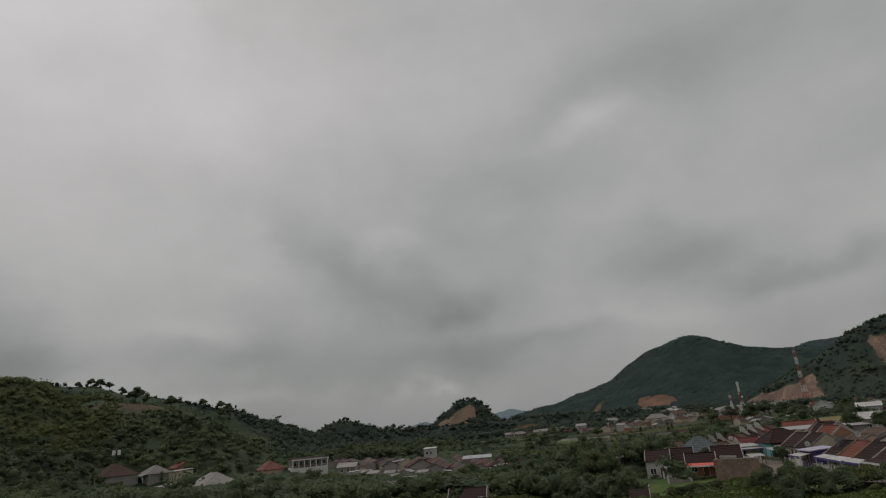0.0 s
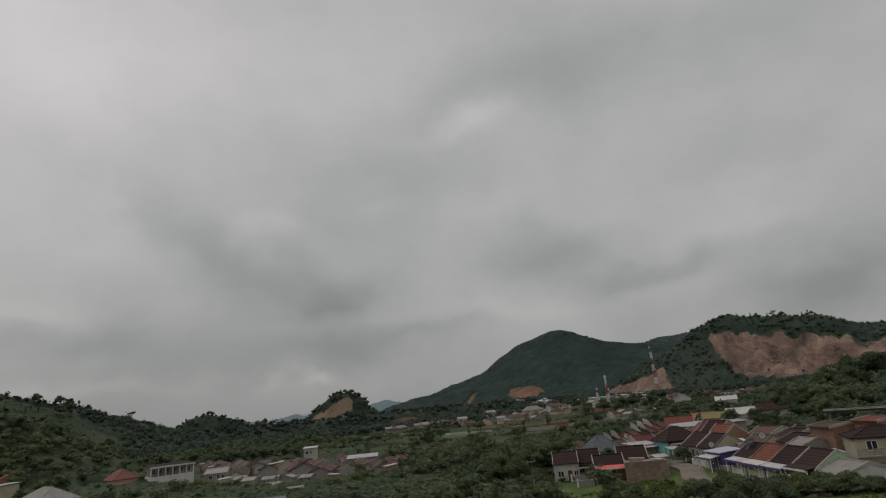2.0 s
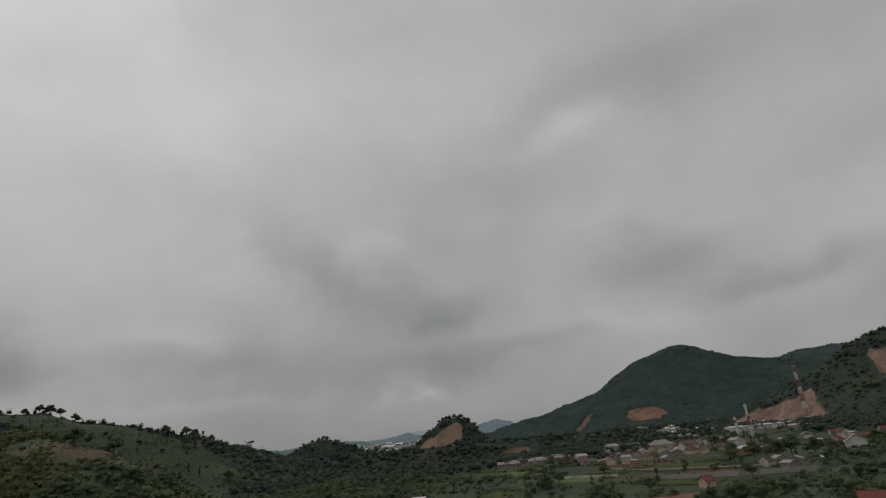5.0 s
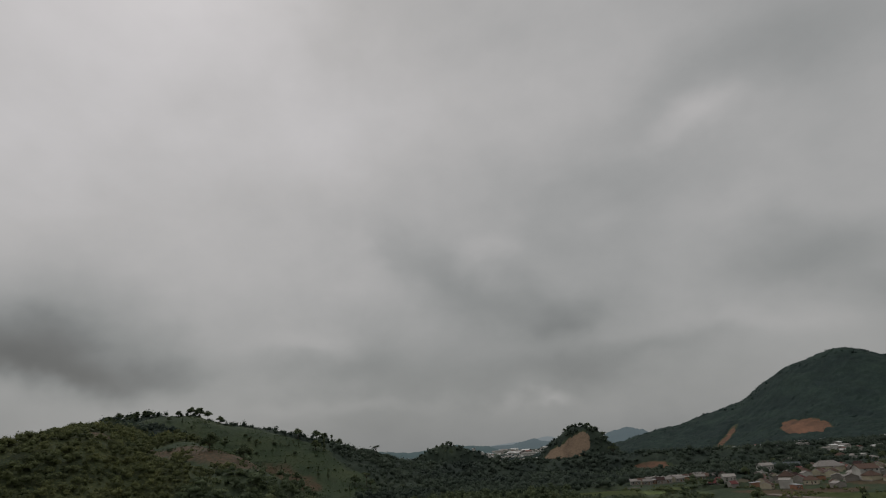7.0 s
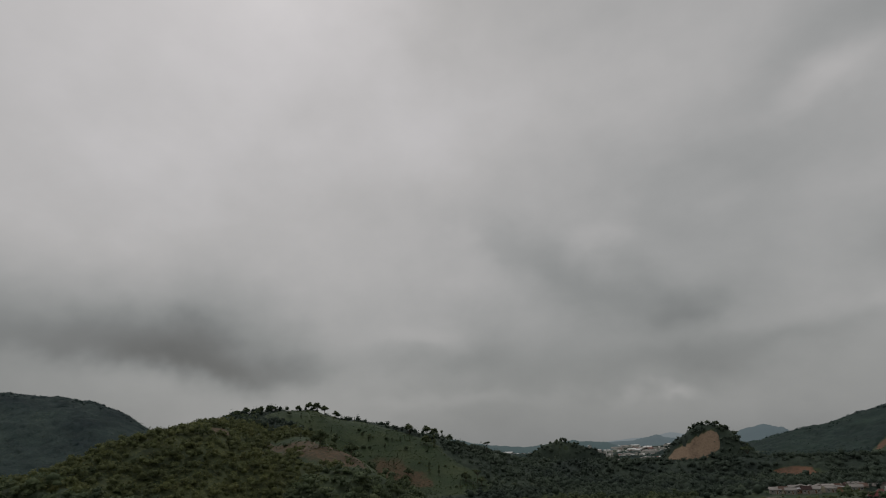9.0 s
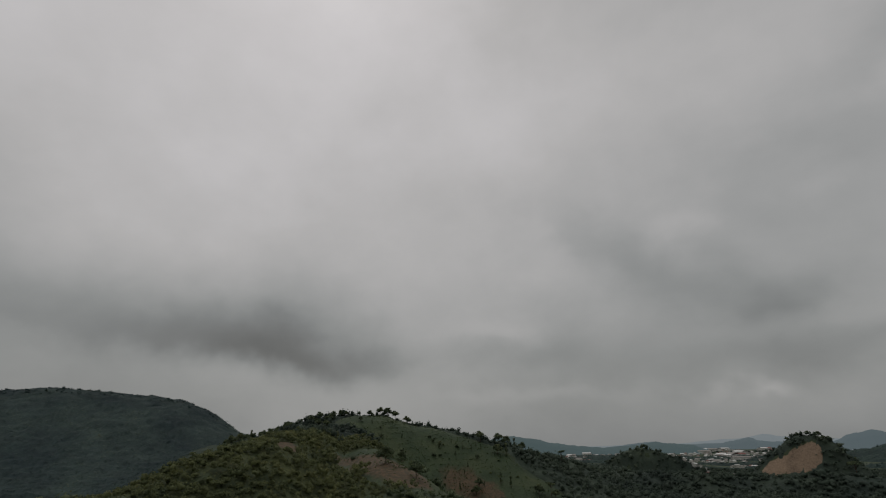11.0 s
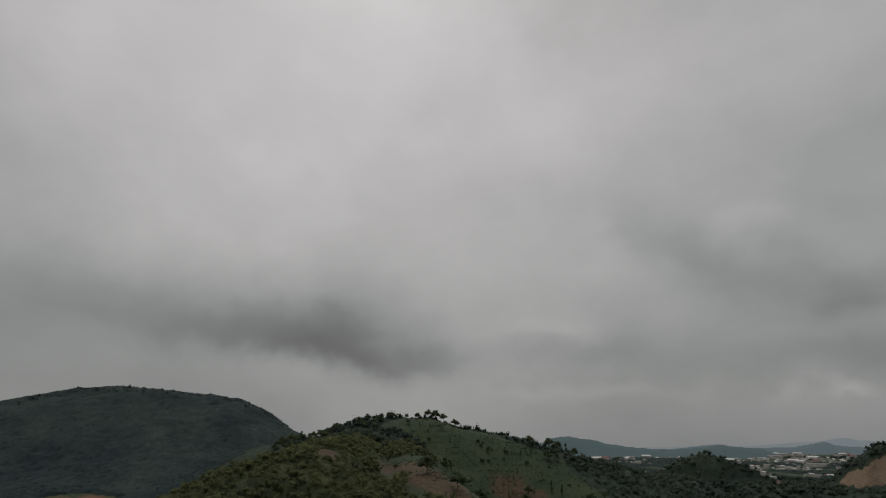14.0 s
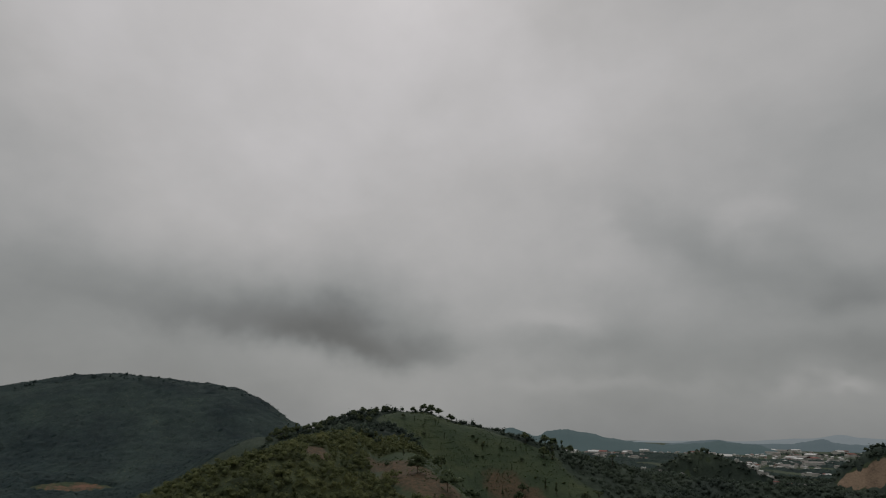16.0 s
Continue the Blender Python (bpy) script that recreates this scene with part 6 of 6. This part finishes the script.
field(-74, 410, 18, 12, 12, "bright green paddy field below the terrace")
field(-52, 326, 9, 16, 6, "yellow-green paddy strip between trees")
field(-40, 428, 10, 8, 12, "bright green paddy field beside the terrace")
field(36, 318, 16, 5, -38, "green vegetable plot below the road")
field(40, 372, 20, 9, -38, "green vegetable plot above the road")
field(-205, 452, 12, 5, 0, "small green clearing in the woods")

# ---- masts and poles ----


def lattice_mast(x, y, base, high, wide, label):
    mast = thing("lattice_mast", x, y, base, 20, label, "mast")
    bays = int(high / 4)
    for k in range(bays):
        z0, z1 = high * k / bays, high * (k + 1) / bays
        h0, h1 = wide * (1 - 0.8 * k / bays) / 2, wide * (1 - 0.8 * (k + 1) / bays) / 2
        paint = "red_metal" if (k // 2) % 2 else "white_metal"
        for sx, sy in ((-1, -1), (1, -1), (1, 1), (-1, 1)):
            tx, ty = (-sy, sx)
            part("leg", tube(bmesh.new(), (sx * h0, sy * h0, z0), (sx * h1, sy * h1, z1), 0.19, sides=4), paint, mast)
            part("brace", tube(bmesh.new(), (sx * h0, sy * h0, z0), (tx * h1, ty * h1, z1), 0.10, sides=4), paint, mast)
            part("brace", tube(bmesh.new(), (tx * h0, ty * h0, z0), (sx * h1, sy * h1, z1), 0.10, sides=4), paint, mast)
            part("crossbar", tube(bmesh.new(), (sx * h1, sy * h1, z1), (tx * h1, ty * h1, z1), 0.10, sides=4), paint, mast)
    part("spike", tube(bmesh.new(), (0, 0, high), (0, 0, high + 3), 0.08, 0.03), "steel", mast)
    for k, z in enumerate((high - 1.5, high - 1.5, high - 1.5, high - 9, high - 9, high - 16, high - 16)):
        a, r = k * 2.2, wide * 0.14 + 0.5
        part("antenna", box(bmesh.new(), r * math.cos(a) - 0.22, r * math.cos(a) + 0.22, r * math.sin(a) - 0.22, r * math.sin(a) + 0.22, z - 1.3, z + 1.3), "white_metal", mast)
    part("drum", tube(bmesh.new(), (0.6, -0.9, high - 12), (0.8, -1.6, high - 12), 0.9, sides=12), "white_metal", mast)


lattice_mast(241, 741, 11.0, 64.0, 5.0, "tall red and white lattice telephone mast")
lattice_mast(118, 508, 11.5, 24.0, 2.4, "slim red and white telephone mast behind the sheds")
lattice_mast(122, 562, 12.0, 15.0, 2.0, "small distant telephone mast")


def pole_at(x, y, high, label="grey concrete power pole with a crossarm"):
    z = float(ground_z(x, y))
    p = thing("power_pole", x, y, z, 30, label, "power pole", "power poles in the valley")
    part("shaft", tube(bmesh.new(), (0, 0, -1), (0, 0, high), 0.11, 0.07, 8), "wall_stone", p)
    part("crossarm", box(bmesh.new(), -0.9, 0.9, -0.06, 0.06, high - 0.7, high - 0.55), "steel", p)
    for k in (-0.8, 0, 0.8):
        part("insulator", tube(bmesh.new(), (k, 0, high - 0.55), (k, 0, high - 0.3), 0.06), "trim", p)


for x, y, h in ((4.2, 130.5, 7.5), (-118, 250, 6.5), (-87, 255, 6.5), (-70, 262, 6.0), (65, 335, 8.0), (88, 322, 8.0)):
    pole_at(x, y, h)


def dish_at(x, y, z, turn, material="white_metal", size=0.9, tilt=0.0):
    d = thing("satellite_dish", x, y, z, turn, "pale satellite dish on a house roof", "dish", "satellite dishes")
    d.matrix_basis = pose(x, y, z, tilt, 0, turn)
    bm = bmesh.new()
    rings = []
    for k in range(5):
        r = size * k / 4
        rings.append([bm.verts.new((r * math.cos(a * 0.5236), -0.25 * size + 0.35 * r * r / size * -1, 0.7 + r * math.sin(a * 0.5236))) for a in range(12)] if k else [bm.verts.new((0, -0.25 * size, 0.7))])
    for k in range(1, 5):
        for a in range(12):
            b = (a + 1) % 12
            if k == 1:
                bm.faces.new((rings[0][0], rings[1][a], rings[1][b]))
            else:
                bm.faces.new((rings[k - 1][a], rings[k - 1][b], rings[k][b], rings[k][a]))
    bmesh.ops.solidify(bm, geom=bm.faces[:], thickness=0.03)
    part("bowl", bm, material, d)
    part("stalk", tube(bmesh.new(), (0, 0.0, -0.6), (0, -0.2, 0.7), 0.05), "steel", d)


dish_at(39.6, 113.0, 7.1, -70, "mesh_grey", 1.0, -62)
dish_at(34.2, 168.5, 6.4, 10, size=0.6)
dish_at(39.4, 127.5, 6.0, -30, size=0.5)
dish_at(44.6, 117.6, 7.6, -30, size=0.5)


def water_tank(x, y, z, material="tank_orange"):
    t = thing("water_tank", x, y, z, 0, "plastic water tank on a house roof", "tank")
    part("barrel", tube(bmesh.new(), (0, 0, 0), (0, 0, 1.5), 0.62, 0.58, 14), material, t)
    part("lid", tube(bmesh.new(), (0, 0, 1.5), (0, 0, 1.7), 0.58, 0.2, 14), material, t)


water_tank(-177.0, 184, 16.6, "white_metal")
water_tank(-175.2, 184.6, 16.6, "white_metal")

# ---- single trees ----


def make_tree(name, label, high, spread, lobes, seed, form="round", material="leaf"):
    t = thing(name, 0, 0, 0, 0, label, "tree")
    r = np.random.default_rng(seed)
    bm = bmesh.new()
    lean = Vector((r.uniform(-0.04, 0.04) * high, r.uniform(-0.04, 0.04) * high, high * (0.8 if form != "umbrella" else 0.88)))
    tube(bm, (0, 0, -1.2), lean * 0.5, 0.045 * high * 0.6, 0.03 * high * 0.6, 7)
    tube(bm, lean * 0.5, lean, 0.03 * high * 0.6, 0.012 * high, 6)
    items = []
    for k in range(lobes):
        a = k * 2.4 + r.uniform(-0.4, 0.4)
        u = r.random()
        if form == "round":
            up, far, size = high * (0.42 + 0.48 * u), spread * r.uniform(0.25, 0.72) * (1.15 - 0.6 * u), spread * r.uniform(0.28, 0.46)
        elif form == "tall":
            up, far, size = high * (0.22 + 0.74 * u), spread * r.uniform(0.1, 0.5) * (1.1 - 0.9 * u), spread * r.uniform(0.25, 0.42) * (1.15 - 0.6 * u)
        else:
            up, far, size = high * r.uniform(0.78, 0.97), spread * r.uniform(0.2, 0.85), spread * r.uniform(0.2, 0.34)
        p = Vector((far * math.cos(a), far * math.sin(a), up))
        if k % 2 == 0 or form == "umbrella":
            tube(bm, lean * min(0.95, up / high * 0.75), p, 0.012 * high, 0.005 * high, 4)
        items.append((p.x, p.y, p.z, size, size * (0.75 if form != "umbrella" else 0.5)))
    part("trunk", bm, "bark", t)
    items = np.array(items)
    me = mesh_of("crown", [gather(items * np.array([1, 1, 1, 0.62, 0.62]), 2, seed), sprays(items, 260, seed + 1, 0.022 * high + 0.16, 0.4, (0.6, 1.18))], M[material], False, r.random(len(items)))
    crown = new("crown", me)
    crown.parent = t
    return t


TREES = {
    "round": make_tree("broadleaf_tree", "dark broadleaf tree with a rounded leafy crown", 9, 4.4, 14, 101),
    "round2": make_tree("broadleaf_tree", "spreading dark green tree with an uneven crown", 8, 4.8, 16, 102),
    "tall": make_tree("slender_tree", "slender upright dark green tree", 10, 2.6, 14, 103, "tall"),
    "tall2": make_tree("slender_tree", "narrow tree with a ragged pointed crown", 9, 2.2, 12, 104, "tall"),
    "umbrella": make_tree("umbrella_tree", "tall bare-stemmed tree with a flat open crown", 10, 4.2, 9, 105, "umbrella"),
    "bush": make_tree("bush", "low dense bush with dark green leaves", 2.8, 2.6, 18, 106, "round", "leaf"),
    "bush2": make_tree("bush", "low bush with yellow-green leaves", 2.6, 2.3, 16, 107, "round", "shrub"),
}
for k, (key, ob) in enumerate(TREES.items()):
    first = ((-340, 450), (-318, 446), (-314, 452), (-293, 417), (-262, 437), (27, 92), (22, 95))[k]
    ob.matrix_basis = pose(first[0], first[1], float(ground_z(*first)) - 0.2, 0, 0, 40 * k)


def plant(key, x, y, size=1.0, turn=None, group="trees on the hill"):
    turn = (x * 37 + y * 91) % 360 if turn is None else turn
    ob = copy_thing(TREES[key], pose(x, y, float(ground_z(x, y)) - 0.2, 0, 0, turn) @ Matrix.Scale(size, 4))
    ob["group"] = group
    if key.startswith("bush"):
        ob["category"] = "bush"
    return ob


for key in ("bush", "bush2"):
    TREES[key]["category"] = "bush"
# along the crest of the grassy hill and down its slope
for key, x, y, s in (
    ("round", -418, 402, 0.9), ("round2", -412, 406, 1.0), ("round", -406, 410, 0.9), ("round2", -424, 395, 0.7), ("round", -398, 416, 0.75), ("round2", -436, 372, 0.6), ("tall", -432, 378, 0.6), ("tall2", -444, 360, 0.7),
    ("round", -450, 350, 0.8), ("round2", -458, 344, 0.8), ("round2", -470, 332, 0.7), ("tall", -386, 428, 0.45), ("bush", -364, 448, 0.5), ("bush2", -348, 460, 0.4),
    ("round", -334, 468, 1.05), ("round2", -331, 474, 1.0), ("tall", -328, 482, 1.0), ("round", -326, 490, 1.0), ("tall2", -324, 498, 1.0), ("round2", -322, 508, 0.9), ("umbrella", -308, 525, 1.1), ("tall", -318, 516, 0.9),
    ("round2", -231, 251, 1.0), ("round", -208, 250, 0.85), ("round", -300, 400, 0.8), ("round2", -296, 392, 0.8), ("tall", -285, 419, 0.9), ("round2", -268, 430, 0.9), ("round", -257, 435, 0.8), ("tall2", -321, 412, 0.5),
    ("tall", -333, 430, 0.5), ("tall2", -335, 438, 0.5), ("tall", -372, 388, 0.5), ("tall2", -352, 372, 0.4), ("round", -390, 380, 0.3), ("bush", -345, 398, 0.8), ("bush", -316, 372, 0.9), ("bush2", -300, 352, 1.0), ("tall", -305, 340, 0.45),
    ("bush", -282, 318, 1.0), ("round", -260, 300, 0.5), ("tall2", -320, 350, 0.4), ("bush", -362, 410, 0.7), ("bush", -340, 420, 0.8), ("round2", -307, 330, 0.9),
):
    plant(key, x, y, s)
for k in range(18):
    plant(("round", "round2", "tall", "round2")[k % 4], -428 - 4.0 * k, 372 - 4.4 * k + 3 * math.sin(k * 2.3), (0.6, 0.85, 0.6, 0.7, 0.9)[k % 5])
hr = random.Random(31)
for k in range(34):
    u, v = hr.random(), hr.uniform(2, 24)
    plant(hr.choice(("round", "round2", "round", "tall")), -498 + 66 * u + 0.7 * v, 300 + 62 * u - 0.7 * v, hr.uniform(0.5, 0.85))
n = 0
while n < 70:
    x, y = hr.uniform(-430, -190), hr.uniform(240, 450)
    if openness(np.array([x]), np.array([y]))[0] > 0.3 and waves(x, y, 30, 5.0) > -0.2:
        plant(hr.choice(("bush", "bush", "bush2", "round2", "tall", "tall2")), x, y, hr.uniform(0.3, 0.6))
        n += 1
for k in range(16):
    u = hr.random()
    plant(hr.choice(("tall", "tall", "round", "umbrella")), 340 + 130 * u + hr.uniform(-4, 4), 817 - 68 * u + hr.uniform(-4, 4), hr.uniform(0.5, 1.0), group="trees on the quarried hill")
for key, x, y, s in (("round", -186, 784, 0.6), ("round2", -176, 786, 0.7), ("round", -166, 785, 0.75), ("round2", -156, 786, 0.8), ("round", -147, 787, 0.7), ("round2", -138, 788, 0.6), ("round", -150, 780, 0.6), ("tall", -128, 786, 0.8), ("round", -356, 778, 0.5), ("round2", -364, 774, 0.5), ("round", -346, 782, 0.45), ("round2", -335, 786, 0.45)):
    plant(key, x, y, s, group="trees on the knolls")
# the big dark trees and gardens in the valley
for key, x, y, s in (
    ("round", 35, 240, 1.0), ("round2", 40, 245, 1.1), ("round", 30, 246, 1.0), ("round2", 44, 240, 0.9), ("tall", 25, 241, 0.9), ("round", 74, 350, 1.1), ("round2", 84, 348, 1.2), ("round", 92, 352, 1.2), ("round2", 100, 345, 1.1), ("round", 66, 356, 0.9),
    ("round", 2.0, 138, 0.7), ("round2", -2, 142, 0.8), ("round", 6, 150, 0.8), ("round2", 17.8, 137.5, 0.36), ("round", 24, 150, 0.5), ("round2", 36.6, 136, 0.42), ("round2", 12, 155, 0.8),
    ("round", 115, 208, 1.0), ("round2", 106, 209, 0.9), ("round", 122, 203, 1.2), ("tall", 101, 211, 0.9), ("round2", 118, 199, 1.1), ("umbrella", 127, 196, 1.3), ("round2", 130, 204, 1.2), ("tall2", 93, 213, 0.9),
    ("umbrella", -126, 764, 1.8), ("tall", -6, 150, 0.9), ("tall2", 2, 160, 0.9), ("round", 66, 176, 0.7), ("round2", 72, 172, 0.7), ("tall", 62, 168, 0.7), ("tall2", 70, 166, 0.7),
):
    plant(key, x, y, s, group="trees among the houses")
for key, x, y, s in (
    ("round2", 22, 90, 0.42), ("round", 25, 91, 0.45), ("bush2", 25.5, 89, 1.0), ("bush", 27, 88, 1.1), ("bush", 29.5, 87, 0.9), ("bush", 31.5, 90, 0.9), ("bush2", 33.5, 88.5, 0.9), ("bush", 35.5, 87, 0.9), ("bush", 37.5, 85.5, 0.85), ("bush", 23, 86, 0.9),
    ("bush2", -4, 112, 0.4), ("bush", 0, 116, 0.5), ("bush2", 6, 110, 0.35), ("bush", -10, 114, 0.5), ("bush2", 11, 116, 0.4), ("bush", 2, 105, 0.4), ("bush2", -14, 108, 0.5), ("bush2", 8, 103, 0.35), ("bush", 15, 106, 0.35),
    ("bush2", 19, 117.5, 0.4), ("bush2", 27, 117.5, 0.3), ("bush", 39.5, 83.5, 0.65), ("bush2", 41, 81, 0.6), ("bush", 16, 77.5, 0.6), ("bush", 22, 82, 0.6), ("bush2", 10, 98, 0.55), ("bush", 11.5, 99, 0.5), ("bush", 27, 84.5, 0.5), ("bush2", 32, 84, 0.35), ("bush", 24.5, 90.5, 0.7),
    ("bush", 16, 118, 0.9), ("bush2", 19, 112, 0.8), ("bush2", 2, 112, 0.9), ("bush", -6, 120, 1.0), ("bush", -2, 126, 0.9), ("bush", 43, 79, 0.6),
):
    plant(key, x, y, s, group="bushes below the village street")
gr = random.Random(12)
for cx, cy, rx, ry, n in ((-80, 245, 44, 34, 26), (60, 470, 60, 44, 34), (120, 400, 50, 44, 22), (130, 590, 60, 40, 24), (55, 590, 44, 34, 16), (70, 200, 24, 18, 10), (-150, 186, 30, 12, 10), (-60, 350, 40, 50, 12), (20, 330, 50, 36, 16)):
    for _ in range(n):
        x, y = cx + gr.uniform(-rx, rx), cy + gr.uniform(-ry, ry)
        if all((x - u) ** 2 + (y - v) ** 2 > 30 for u, v in taken):
            plant(gr.choice(("round", "round2", "tall", "bush", "bush", "tall2")), x, y, gr.uniform(0.3, 0.5) if x < -20 and y < 300 else gr.uniform(0.45, 0.85), group="garden trees between the houses")
